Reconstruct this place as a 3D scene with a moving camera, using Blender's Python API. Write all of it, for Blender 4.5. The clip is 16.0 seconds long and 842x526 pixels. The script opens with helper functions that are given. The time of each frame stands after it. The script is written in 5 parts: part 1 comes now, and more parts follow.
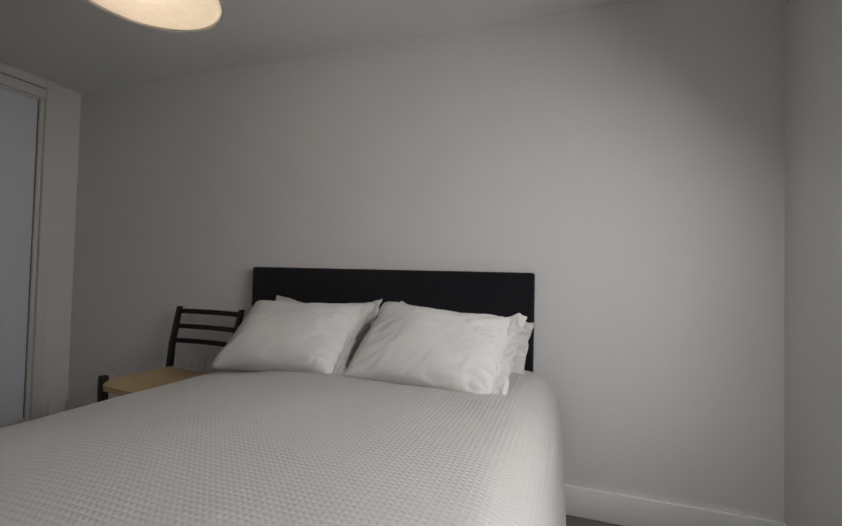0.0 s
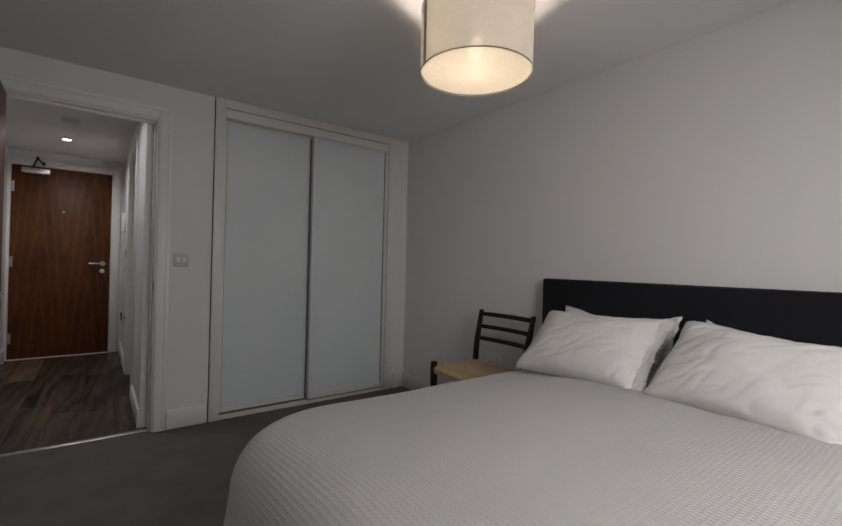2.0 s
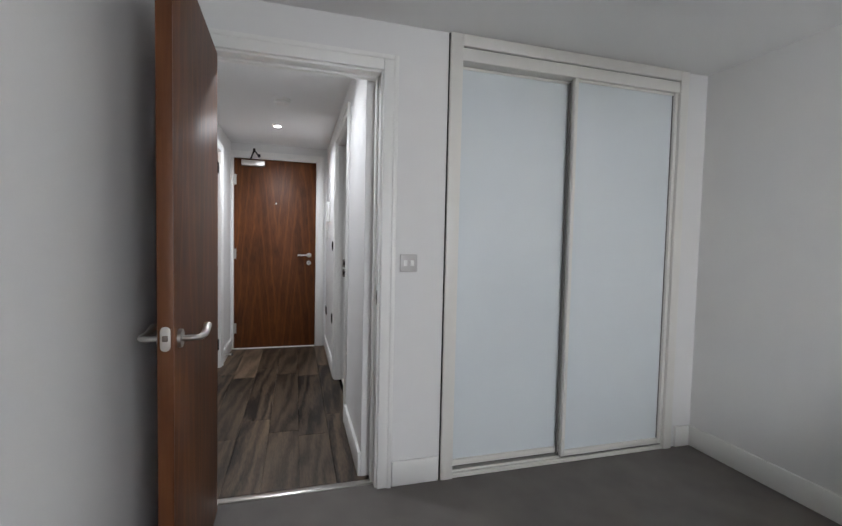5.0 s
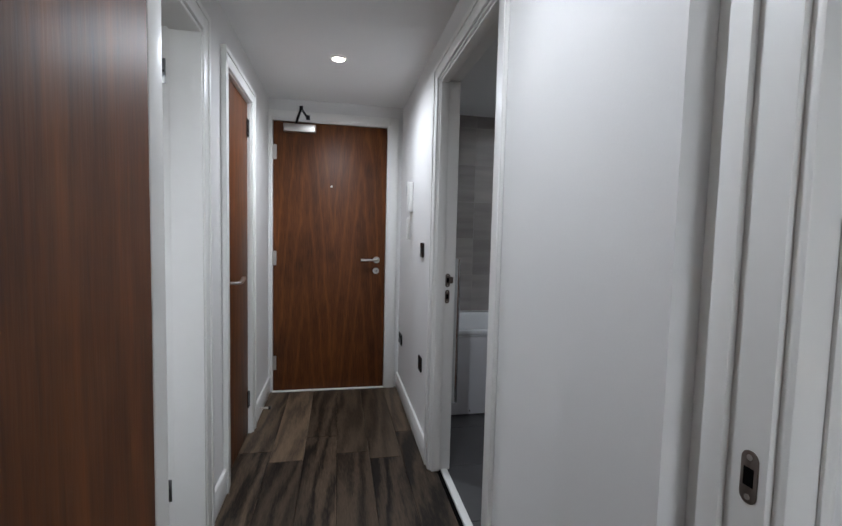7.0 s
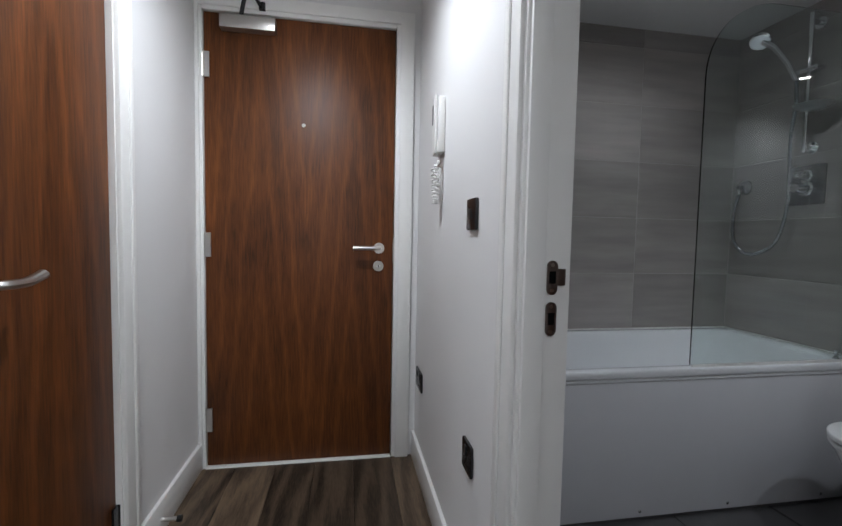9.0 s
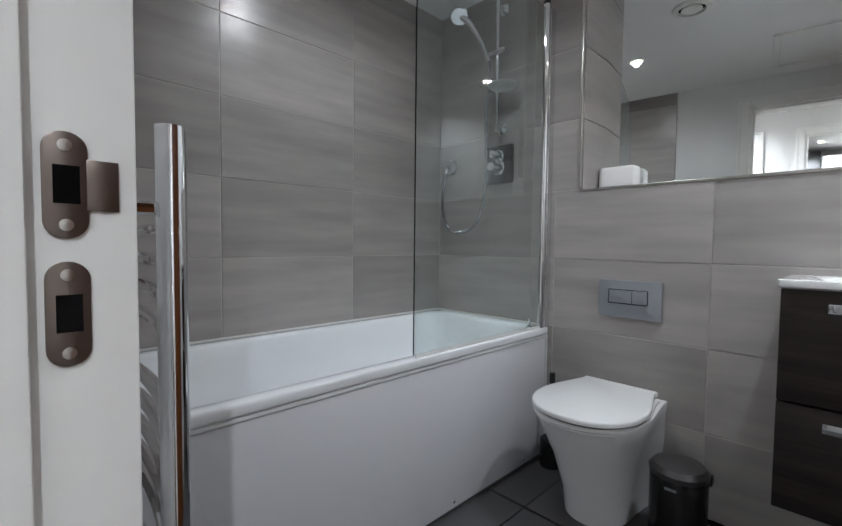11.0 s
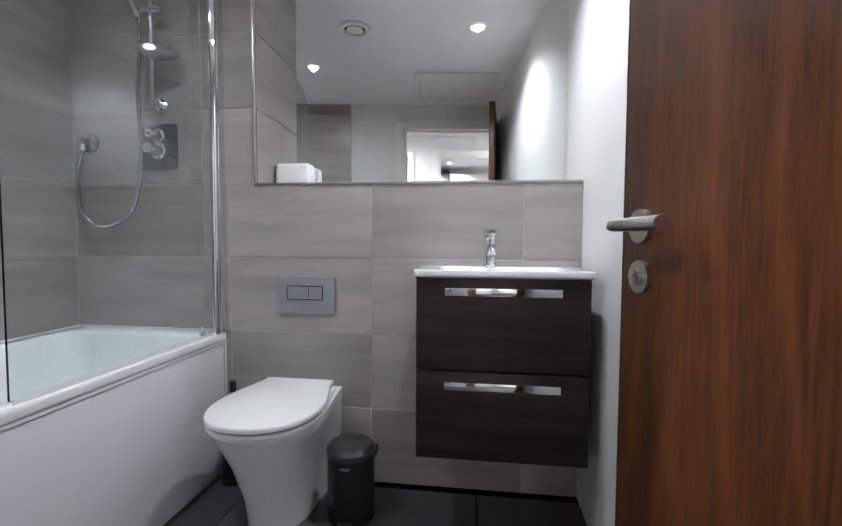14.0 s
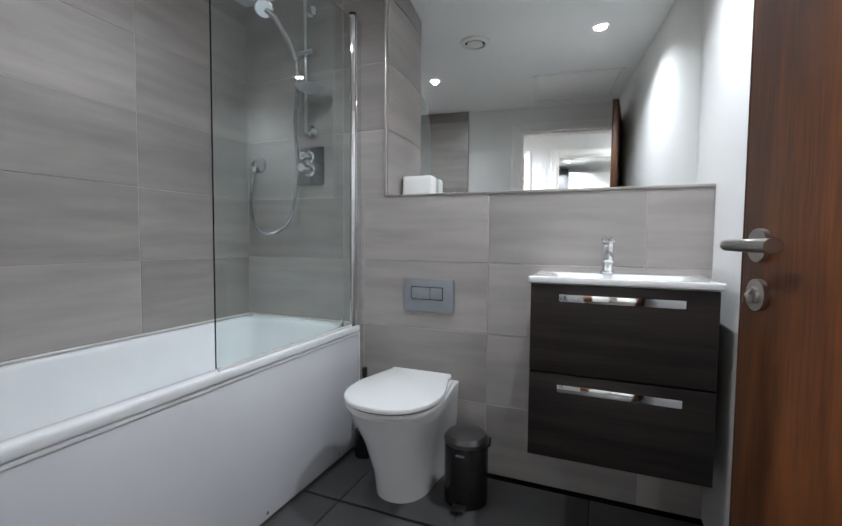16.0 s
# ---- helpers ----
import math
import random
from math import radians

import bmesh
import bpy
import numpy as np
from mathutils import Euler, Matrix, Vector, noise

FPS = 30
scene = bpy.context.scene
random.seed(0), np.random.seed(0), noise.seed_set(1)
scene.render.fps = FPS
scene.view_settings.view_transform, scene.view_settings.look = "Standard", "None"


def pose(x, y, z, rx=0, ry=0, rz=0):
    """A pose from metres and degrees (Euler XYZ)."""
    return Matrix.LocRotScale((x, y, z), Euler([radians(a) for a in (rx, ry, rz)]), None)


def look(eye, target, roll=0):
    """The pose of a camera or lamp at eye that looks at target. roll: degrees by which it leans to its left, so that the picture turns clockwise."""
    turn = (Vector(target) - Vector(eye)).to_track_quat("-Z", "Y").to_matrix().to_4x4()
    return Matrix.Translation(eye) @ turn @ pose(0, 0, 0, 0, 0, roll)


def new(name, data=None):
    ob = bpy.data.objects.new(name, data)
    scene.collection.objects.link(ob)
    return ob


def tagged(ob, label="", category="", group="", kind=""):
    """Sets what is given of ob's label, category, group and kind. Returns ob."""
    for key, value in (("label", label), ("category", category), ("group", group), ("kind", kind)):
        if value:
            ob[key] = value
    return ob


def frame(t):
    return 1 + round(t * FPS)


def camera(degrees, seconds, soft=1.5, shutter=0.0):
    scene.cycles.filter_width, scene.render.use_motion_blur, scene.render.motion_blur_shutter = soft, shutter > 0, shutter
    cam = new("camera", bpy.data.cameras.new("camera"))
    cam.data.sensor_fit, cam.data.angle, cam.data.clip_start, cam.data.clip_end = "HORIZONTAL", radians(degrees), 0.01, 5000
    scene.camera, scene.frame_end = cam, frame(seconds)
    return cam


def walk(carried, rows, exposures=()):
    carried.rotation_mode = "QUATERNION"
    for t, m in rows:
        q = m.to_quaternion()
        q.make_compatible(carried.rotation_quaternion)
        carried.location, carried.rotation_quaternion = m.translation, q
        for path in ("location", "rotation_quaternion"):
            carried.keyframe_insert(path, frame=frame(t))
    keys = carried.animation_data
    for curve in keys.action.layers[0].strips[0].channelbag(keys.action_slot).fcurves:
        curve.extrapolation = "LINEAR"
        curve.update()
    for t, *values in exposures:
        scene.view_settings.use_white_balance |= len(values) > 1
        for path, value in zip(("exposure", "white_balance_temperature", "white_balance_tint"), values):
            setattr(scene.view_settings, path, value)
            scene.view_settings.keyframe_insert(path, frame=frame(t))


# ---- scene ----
cam = camera(89.1, 16.0)
PATH = [
    (0, (3.236, 1.0, 1.034), (2.587, 2.891, 1.086), 1.4),
    (0.5, (3.243, 0.939, 1.057), (2.182, 2.634, 1.096), 1.9),
    (1, (3.246, 0.886, 1.086), (1.92, 2.384, 1.11), 1.5),
    (1.5, (3.258, 0.827, 1.117), (1.77, 2.163, 1.127), 1.5),
    (2, (3.223, 0.753, 1.119), (1.63, 1.962, 1.126), 1.4),
    (2.5, (3.202, 0.733, 1.117), (1.517, 1.81, 1.12), 1.4),
    (3, (3.137, 0.729, 1.131), (1.378, 1.682, 1.132), 1.4),
    (3.5, (2.952, 0.723, 1.169), (1.149, 1.589, 1.16), 1.4),
    (4, (2.687, 0.687, 1.184), (0.85, 1.477, 1.154), 1.3),
    (4.5, (2.352, 0.684, 1.199), (0.478, 1.379, 1.135), 1.4),
    (5, (2.026, 0.674, 1.212), (0.108, 1.233, 1.116), 1.3),
    (5.2, (1.872, 0.658, 1.216), (-0.058, 1.171, 1.115), 1.2),
    (7.3, (0.223, 0.506, 1.252), (-1.741, 0.857, 1.114), 1.3),
    (7.5, (0.091, 0.531, 1.248), (-1.877, 0.86, 1.11), 1.2),
    (8, (-0.267, 0.542, 1.204), (-2.239, 0.855, 1.078), 1.1),
    (8.2, (-0.414, 0.552, 1.182), (-2.386, 0.862, 1.062), 1.1),
    (10.3, (-1.287, 0.934, 0.985), (-3.119, 1.732, 0.887), 0.6),
    (10.5, (-1.304, 0.973, 0.98), (-3.048, 1.947, 0.884), 0.6),
    (11, (-1.342, 1.04, 0.981), (-2.775, 2.432, 0.892), 0.6),
    (11.5, (-1.323, 1.117, 0.974), (-2.421, 2.787, 0.902), 0.6),
    (12, (-1.307, 1.169, 0.976), (-2.068, 3.017, 0.898), 0.3),
    (12.5, (-1.291, 1.18, 0.98), (-1.786, 3.116, 0.897), 0.2),
    (13, (-1.285, 1.17, 0.98), (-1.642, 3.136, 0.891), 0.2),
    (13.5, (-1.294, 1.168, 0.982), (-1.582, 3.144, 0.89), 0.2),
    (14, (-1.3, 1.157, 0.986), (-1.551, 3.139, 0.889), 0.3),
    (14.5, (-1.312, 1.144, 0.991), (-1.572, 3.125, 0.892), 0.3),
    (15, (-1.322, 1.116, 0.995), (-1.611, 3.093, 0.897), 0.3),
    (15.5, (-1.309, 1.077, 1.008), (-1.734, 3.029, 0.909), 0.4),
    (16, (-1.283, 1.034, 1.015), (-2.042, 2.882, 0.91), 0.5),
]
EXPOSURE = [(0, -1.1, 7000, 15), (2.0, -0.95, 7000, 16), (3.5, -0.5, 6700, 14), (4.2, -0.2, 6550, 13), (5.0, 0.4, 6450, 13), (7.3, 0.22, 6250, 12), (8.2, 0.24, 6250, 12), (10.3, 1.05, 6350, 11), (11.0, 1.4, 6350, 11), (12.0, 1.6, 6400, 11), (16.0, 1.7, 6350, 11)]
walk(cam, [(t, look(eye, target, roll)) for t, eye, target, roll in PATH], EXPOSURE)

H = 2.24


# ---- world and light ----
world = bpy.data.worlds.new("world")
scene.world = world
world.use_nodes = True
sky = world.node_tree.nodes.new("ShaderNodeTexSky")
sky.sky_type, sky.sun_disc = "NISHITA", False
sky.sun_elevation, sky.sun_rotation = radians(35), radians(120)
world.node_tree.links.new(sky.outputs[0], world.node_tree.nodes["Background"].inputs[0])
world.node_tree.nodes["Background"].inputs[1].default_value = 0.1


def lamp(name, kind, m, power, colour=(1, 1, 1), **more):
    data = bpy.data.lights.new(name, kind)
    data.energy, data.color = power, colour
    for key, value in more.items():
        setattr(data, key, value)
    ob = new(name, data)
    ob.matrix_basis = m
    return ob


DAY = (0.90, 0.95, 1.0)
WARM = (1.0, 0.94, 0.87)
COOL = (0.88, 0.94, 1.0)
lamp("window_light", "AREA", look((3.99, 1.68, 1.58), (2.5, 1.7, 0.1)), 37, DAY, shape="RECTANGLE", size=0.98, size_y=1.05)
lamp("living_window_light", "AREA", look((1.05, -0.62, 1.5), (-1.0, -0.9, 0.9)), 4, DAY, shape="RECTANGLE", size=0.62, size_y=1.1)
lamp("pendant_bulb", "POINT", pose(1.99, 1.94, 1.965), 44, WARM, shadow_soft_size=0.03)
SPOTS = {"hall": [(-2.12, 0.50, 38, 168), (-0.42, 0.50, 26, 168)], "bathroom": [(-2.33, 1.97, 9, 165), (-1.228, 2.545, 21, 130)], "living_room": [(-1.13, -1.72, 50, 150), (-0.2, -1.2, 50, 150)]}
for room, spots in SPOTS.items():
    for x, y, power, wide in spots:
        lamp(room + "_downlight_lamp", "SPOT", pose(x, y, H - 0.018), power, COOL, spot_size=radians(wide), spot_blend=1.0 if room == "bathroom" else 0.92, shadow_soft_size=0.014)


# ---- materials ----
def material(name, colour, rough=0.5, metal=0.0, grain=0.0, scale=40.0, bump=0.0, stretch=(1, 1, 1), second=None, mix_scale=3.0, coat=0.0, random_tone=0.0):
    """A painted, woven or cast surface: two scales of tone, relief, and tone by piece."""
    mat = bpy.data.materials.new(name)
    mat.use_nodes = True
    n, ln = mat.node_tree.nodes, mat.node_tree.links
    b = n["Principled BSDF"]
    b.inputs["Roughness"].default_value, b.inputs["Metallic"].default_value = rough, metal
    b.inputs["Coat Weight"].default_value = coat
    co = n.new("ShaderNodeTexCoord")
    mp = n.new("ShaderNodeMapping")
    mp.inputs["Scale"].default_value = stretch
    ln.new(co.outputs["Object"], mp.inputs["Vector"])
    fine, wide = n.new("ShaderNodeTexNoise"), n.new("ShaderNodeTexNoise")
    fine.inputs["Scale"].default_value, wide.inputs["Scale"].default_value = scale, mix_scale
    fine.inputs["Detail"].default_value = wide.inputs["Detail"].default_value = 5
    for t in (fine, wide):
        ln.new(mp.outputs[0], t.inputs["Vector"])
    mix = n.new("ShaderNodeMix")
    mix.data_type = "RGBA"
    second = second or tuple(c * (1 - 0.5 * grain) for c in colour)
    mix.inputs["A"].default_value, mix.inputs["B"].default_value = (*colour, 1), (*second, 1)
    add = n.new("ShaderNodeMath")
    add.operation = "MULTIPLY_ADD"
    add.inputs[1].default_value = 0.5
    half = n.new("ShaderNodeMath")
    half.operation = "MULTIPLY"
    half.inputs[1].default_value = 0.5
    ln.new(wide.outputs[0], half.inputs[0])
    ln.new(fine.outputs[0], add.inputs[0])
    ln.new(half.outputs[0], add.inputs[2])
    ramp = n.new("ShaderNodeMapRange")
    ramp.inputs["From Min"].default_value, ramp.inputs["From Max"].default_value = 0.35, 0.65
    ln.new(add.outputs[0], ramp.inputs["Value"])
    ln.new(ramp.outputs[0], mix.inputs["Factor"])
    out = mix.outputs["Result"]
    if random_tone:
        info, hsv, mr = n.new("ShaderNodeObjectInfo"), n.new("ShaderNodeHueSaturation"), n.new("ShaderNodeMapRange")
        mr.inputs["To Min"].default_value, mr.inputs["To Max"].default_value = 1 - random_tone, 1 + random_tone
        ln.new(info.outputs["Random"], mr.inputs["Value"])
        ln.new(mr.outputs[0], hsv.inputs["Value"])
        ln.new(out, hsv.inputs["Color"])
        out = hsv.outputs[0]
        shift, scl = n.new("ShaderNodeVectorMath"), n.new("ShaderNodeMath")
        scl.operation, scl.inputs[1].default_value = "MULTIPLY", 37.0
        ln.new(info.outputs["Random"], scl.inputs[0])
        ln.new(co.outputs["Object"], shift.inputs[0])
        ln.new(scl.outputs[0], shift.inputs[1])
        ln.new(shift.outputs[0], mp.inputs["Vector"])
    ln.new(out, b.inputs["Base Color"])
    if bump:
        bp = n.new("ShaderNodeBump")
        bp.inputs["Strength"].default_value, bp.inputs["Distance"].default_value = bump, 0.002
        ln.new(fine.outputs[0], bp.inputs["Height"])
        ln.new(bp.outputs[0], b.inputs["Normal"])
    return mat


def wood(name, light, dark, along="z", rings=5.0, rough=0.35, random_tone=0.0, bump=0.1, fine=130.0, crown=0.0, long=0.06, phase=0.043):
    """Wood veneer or boards: stretched figure with fine pores along the grain."""
    s = {"x": (long, 1, 1), "y": (1, long, 1), "z": (1, 1, long)}[along]
    mat = bpy.data.materials.new(name)
    mat.use_nodes = True
    n, ln = mat.node_tree.nodes, mat.node_tree.links
    b = n["Principled BSDF"]
    b.inputs["Roughness"].default_value, b.inputs["Specular IOR Level"].default_value = rough, 0.3
    co, mp = n.new("ShaderNodeTexCoord"), n.new("ShaderNodeMapping")
    mp.inputs["Scale"].default_value = s
    info, scl, shift = n.new("ShaderNodeObjectInfo"), n.new("ShaderNodeMath"), n.new("ShaderNodeVectorMath")
    scl.operation, scl.inputs[1].default_value = "MULTIPLY", 23.0
    ln.new(info.outputs["Random"], scl.inputs[0])
    ln.new(co.outputs["Object"], shift.inputs[0])
    ln.new(scl.outputs[0], shift.inputs[1])
    ln.new(shift.outputs[0], mp.inputs["Vector"])
    warp, figure, pores = n.new("ShaderNodeTexNoise"), n.new("ShaderNodeTexWave"), n.new("ShaderNodeTexNoise")
    figure.wave_type, figure.bands_direction, figure.wave_profile = "BANDS", "DIAGONAL", "SIN"
    figure.inputs["Detail Scale"].default_value, figure.inputs["Detail Roughness"].default_value = 1.2, 0.6
    warp.inputs["Scale"].default_value, warp.inputs["Detail"].default_value = 2.2, 2
    figure.inputs["Scale"].default_value, figure.inputs["Detail"].default_value, figure.inputs["Distortion"].default_value = rings, 4, 10.0
    pores.inputs["Scale"].default_value, pores.inputs["Detail"].default_value = fine, 3
    for t in (warp, figure, pores):
        ln.new(mp.outputs[0], t.inputs["Vector"])
    a = n.new("ShaderNodeMath")
    a.operation, a.inputs[1].default_value = "MULTIPLY_ADD", 0.35
    ln.new(pores.outputs[0], a.inputs[0])
    soft = n.new("ShaderNodeMath")
    soft.operation, soft.inputs[1].default_value = "MULTIPLY", 0.2
    ln.new(figure.outputs["Fac"], soft.inputs[0])
    ln.new(soft.outputs[0], a.inputs[2])
    a2 = n.new("ShaderNodeMath")
    a2.operation, a2.inputs[1].default_value = "MULTIPLY_ADD", 0.7
    ln.new(warp.outputs[0], a2.inputs[0])
    ln.new(a.outputs[0], a2.inputs[2])
    level = a2.outputs[0]
    if crown:
        # book-matched crown figure: nested arches, mirrored from sheet to sheet
        def calc(op, x, y=0.0, z=0.0):
            m = n.new("ShaderNodeMath")
            m.operation = op
            for k, v in enumerate((x, y, z)):
                if isinstance(v, (int, float)):
                    m.inputs[k].default_value = v
                else:
                    ln.new(v, m.inputs[k])
            return m.outputs[0]
        sep, drift, wob, streak = n.new("ShaderNodeSeparateXYZ"), n.new("ShaderNodeTexNoise"), n.new("ShaderNodeMapping"), n.new("ShaderNodeTexNoise")
        ln.new(co.outputs["Object"], sep.inputs[0])
        wob.inputs["Scale"].default_value = (7, 7, 2.2)
        ln.new(shift.outputs[0], wob.inputs["Vector"])
        ln.new(wob.outputs[0], drift.inputs["Vector"])
        drift.inputs["Scale"].default_value, drift.inputs["Detail"].default_value = 1.0, 2
        streak.inputs["Scale"].default_value, streak.inputs["Detail"].default_value = 150.0, 5
        ln.new(mp.outputs[0], streak.inputs["Vector"])
        across = calc("PINGPONG", calc("ADD", calc("ADD", sep.outputs[0], sep.outputs[1]), phase), crown)
        field = calc("MULTIPLY_ADD", calc("SQRT", calc("MULTIPLY_ADD", across, across, 0.0003)), 13.0, calc("MULTIPLY_ADD", sep.outputs[2], 1.1, calc("MULTIPLY", drift.outputs[0], 0.9)))
        ring = calc("POWER", calc("ABSOLUTE", calc("SINE", calc("MULTIPLY", field, 3.1416))), 9.0)
        level = calc("MULTIPLY_ADD", ring, 0.09, calc("MULTIPLY_ADD", streak.outputs[0], 0.34, calc("MULTIPLY_ADD", drift.outputs[0], 0.26, calc("MULTIPLY_ADD", pores.outputs[0], 0.14, calc("MULTIPLY", a2.outputs[0], 0.06)))))
    ramp = n.new("ShaderNodeValToRGB")
    ramp.color_ramp.elements[0].position, ramp.color_ramp.elements[1].position = (0.28, 0.64) if crown else (0.42, 0.88)
    ramp.color_ramp.elements[0].color, ramp.color_ramp.elements[1].color = (*dark, 1), (*light, 1)
    ln.new(level, ramp.inputs[0])
    out = ramp.outputs[0]
    if random_tone:
        hsv, mr = n.new("ShaderNodeHueSaturation"), n.new("ShaderNodeMapRange")
        mr.inputs["To Min"].default_value, mr.inputs["To Max"].default_value = 1 - random_tone, 1 + random_tone
        ln.new(info.outputs["Random"], mr.inputs["Value"])
        ln.new(mr.outputs[0], hsv.inputs["Value"])
        ln.new(out, hsv.inputs["Color"])
        out = hsv.outputs[0]
    ln.new(out, b.inputs["Base Color"])
    bp = n.new("ShaderNodeBump")
    bp.inputs["Strength"].default_value, bp.inputs["Distance"].default_value = bump, 0.001
    ln.new(pores.outputs[0], bp.inputs["Height"])
    ln.new(bp.outputs[0], b.inputs["Normal"])
    return mat


def glass(name, colour=(1, 1, 1), rough=0.0):
    mat = bpy.data.materials.new(name)
    mat.use_nodes = True
    b = mat.node_tree.nodes["Principled BSDF"]
    b.inputs["Base Color"].default_value = (*colour, 1)
    b.inputs["Transmission Weight"].default_value, b.inputs["Roughness"].default_value, b.inputs["IOR"].default_value = 1, rough, 1.45
    return mat


def glow(name, colour, strength):
    mat = bpy.data.materials.new(name)
    mat.use_nodes = True
    b = mat.node_tree.nodes["Principled BSDF"]
    b.inputs["Base Color"].default_value = (0.8, 0.8, 0.8, 1)
    b.inputs["Emission Color"].default_value, b.inputs["Emission Strength"].default_value = (*colour, 1), strength
    return mat


PAINT = material("wall_paint", (0.74, 0.73, 0.715), 0.85, grain=0.04, scale=180, bump=0.12, mix_scale=1.2)
CEIL = material("ceiling_paint", (0.83, 0.825, 0.815), 0.9, grain=0.03, scale=160, bump=0.08, mix_scale=1.0)
GLOSS = material("white_satin_trim", (0.8, 0.79, 0.76), 0.38, grain=0.03, scale=30)
WALNUT = wood("walnut_veneer", (0.206, 0.064, 0.0140), (0.037, 0.0112, 0.0035), "z", 4.2, 0.45, bump=0.15, fine=330, crown=0.21, phase=0.616)
EDGE = wood("walnut_lipping", (0.12, 0.042, 0.015), (0.07, 0.023, 0.008), "z", 9.0, 0.35)
BOARD = wood("dark_oak_boards", (0.165, 0.114, 0.073), (0.008, 0.0055, 0.004), "x", 6.0, 0.45, 0.35, 0.3, 190, long=0.13)
CARPET = material("grey_carpet", (0.175, 0.158, 0.145), 1.0, grain=0.55, scale=420, bump=1.0, mix_scale=5)
TILE = material("taupe_porcelain_tile", (0.415, 0.382, 0.362), 0.28, grain=0.55, scale=8, bump=0.04, stretch=(0.3, 0.3, 2.6), mix_scale=2.6, random_tone=0.18)
GROUT = material("pale_grout", (0.46, 0.43, 0.405), 0.9, grain=0.15, scale=60)
FLOORTILE = material("dark_grey_floor_tile", (0.07, 0.068, 0.068), 0.4, grain=0.3, scale=14, bump=0.03, random_tone=0.08)
CHROME = material("chrome", (0.82, 0.83, 0.84), 0.06, 1.0, grain=0.03)
STEEL = material("brushed_steel", (0.6, 0.58, 0.55), 0.28, 1.0, grain=0.1, scale=200)
DULL = material("dull_silver_plastic", (0.36, 0.38, 0.41), 0.35, 0.6, grain=0.04, scale=90)
CERAMIC = material("white_ceramic", (0.83, 0.83, 0.82), 0.09, grain=0.02, scale=6, coat=0.4)
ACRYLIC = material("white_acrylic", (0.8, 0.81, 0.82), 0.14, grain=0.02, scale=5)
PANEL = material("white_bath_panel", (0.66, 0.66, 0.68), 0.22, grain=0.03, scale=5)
SATIN = material("satin_chrome", (0.40, 0.42, 0.44), 0.24, 1.0, grain=0.05)
DARKCHROME = material("dark_chrome", (0.24, 0.25, 0.265), 0.2, 1.0, grain=0.05)
MIRROR = material("mirror_silver", (0.9, 0.92, 0.91), 0.0, 1.0)
GLASS = glass("shower_glass", (0.86, 0.93, 0.915))
FROSTED = glass("frosted_clear_plastic", (0.93, 0.96, 0.97), 0.35)
FROST = material("white_back_painted_glass", (0.68, 0.72, 0.735), 0.07, grain=0.02, scale=3)
TRACK = material("cream_painted_frame", (0.72, 0.70, 0.655), 0.4, grain=0.04, scale=40)
NAVY = material("dark_navy_upholstery", (0.005, 0.005, 0.008), 1.0, grain=0.4, scale=500, bump=0.6)
LINEN = material("white_cotton", (0.71, 0.69, 0.665), 0.95, grain=0.06, scale=60, bump=0.15, mix_scale=5)
BLACKWOOD = wood("black_stained_wood", (0.022, 0.014, 0.011), (0.009, 0.006, 0.005), "z", 8, 0.35)
CORD = material("tan_paper_cord", (0.60, 0.42, 0.24), 0.75, grain=0.5, scale=160, bump=0.8, stretch=(1, 6, 1))
WENGE = wood("dark_wenge_laminate", (0.047, 0.036, 0.030), (0.013, 0.010, 0.0088), "x", 7, 0.45, bump=0.35)
BLACK = material("black_plastic", (0.012, 0.012, 0.012), 0.35, grain=0.2)
BRONZE = material("dark_bronze", (0.20, 0.165, 0.145), 0.3, 0.9, grain=0.2)
BLACKMETAL = material("black_metal", (0.045, 0.044, 0.045), 0.24, 0.75, grain=0.2)
GUNMETAL = material("gunmetal_lacquer", (0.16, 0.155, 0.155), 0.3, 0.9, grain=0.1)
PLASTIC = material("white_plastic", (0.76, 0.75, 0.72), 0.35, grain=0.02)
PAPER = material("white_toilet_paper", (0.85, 0.84, 0.82), 1.0, grain=0.06, scale=120, bump=0.3)
RUBBER = material("grey_rubber", (0.16, 0.15, 0.14), 0.8, grain=0.1)
PEWTER = material("pale_pewter_plate", (0.46, 0.44, 0.425), 0.4, 0.2, grain=0.05)
GREYCAB = material("dark_grey_cabinet_paint", (0.05, 0.05, 0.052), 0.4, grain=0.1)
BAND = material("taupe_binding_tape", (0.30, 0.26, 0.21), 0.8, grain=0.2, scale=200)
BULB = glow("lit_bulb", (1.0, 0.91, 0.79), 330)
SPOTGLOW = glow("lit_downlight", (1.0, 0.95, 0.88), 40)
VOID = material("dark_cavity", (0.004, 0.004, 0.004), 1.0)
VOID.node_tree.nodes["Principled BSDF"].inputs["Specular IOR Level"].default_value = 0.05


# ---- building helpers ----
HOME = {}


def thing(name, at=(0, 0, 0), turn=0.0, label="", category="", group="", kind=""):
    ob = new(name)
    ob.empty_display_size = 0.1
    ob.matrix_basis = pose(*at, 0, 0, turn)
    HOME[ob] = ob.matrix_basis.copy()
    return tagged(ob, label, category, group, kind)


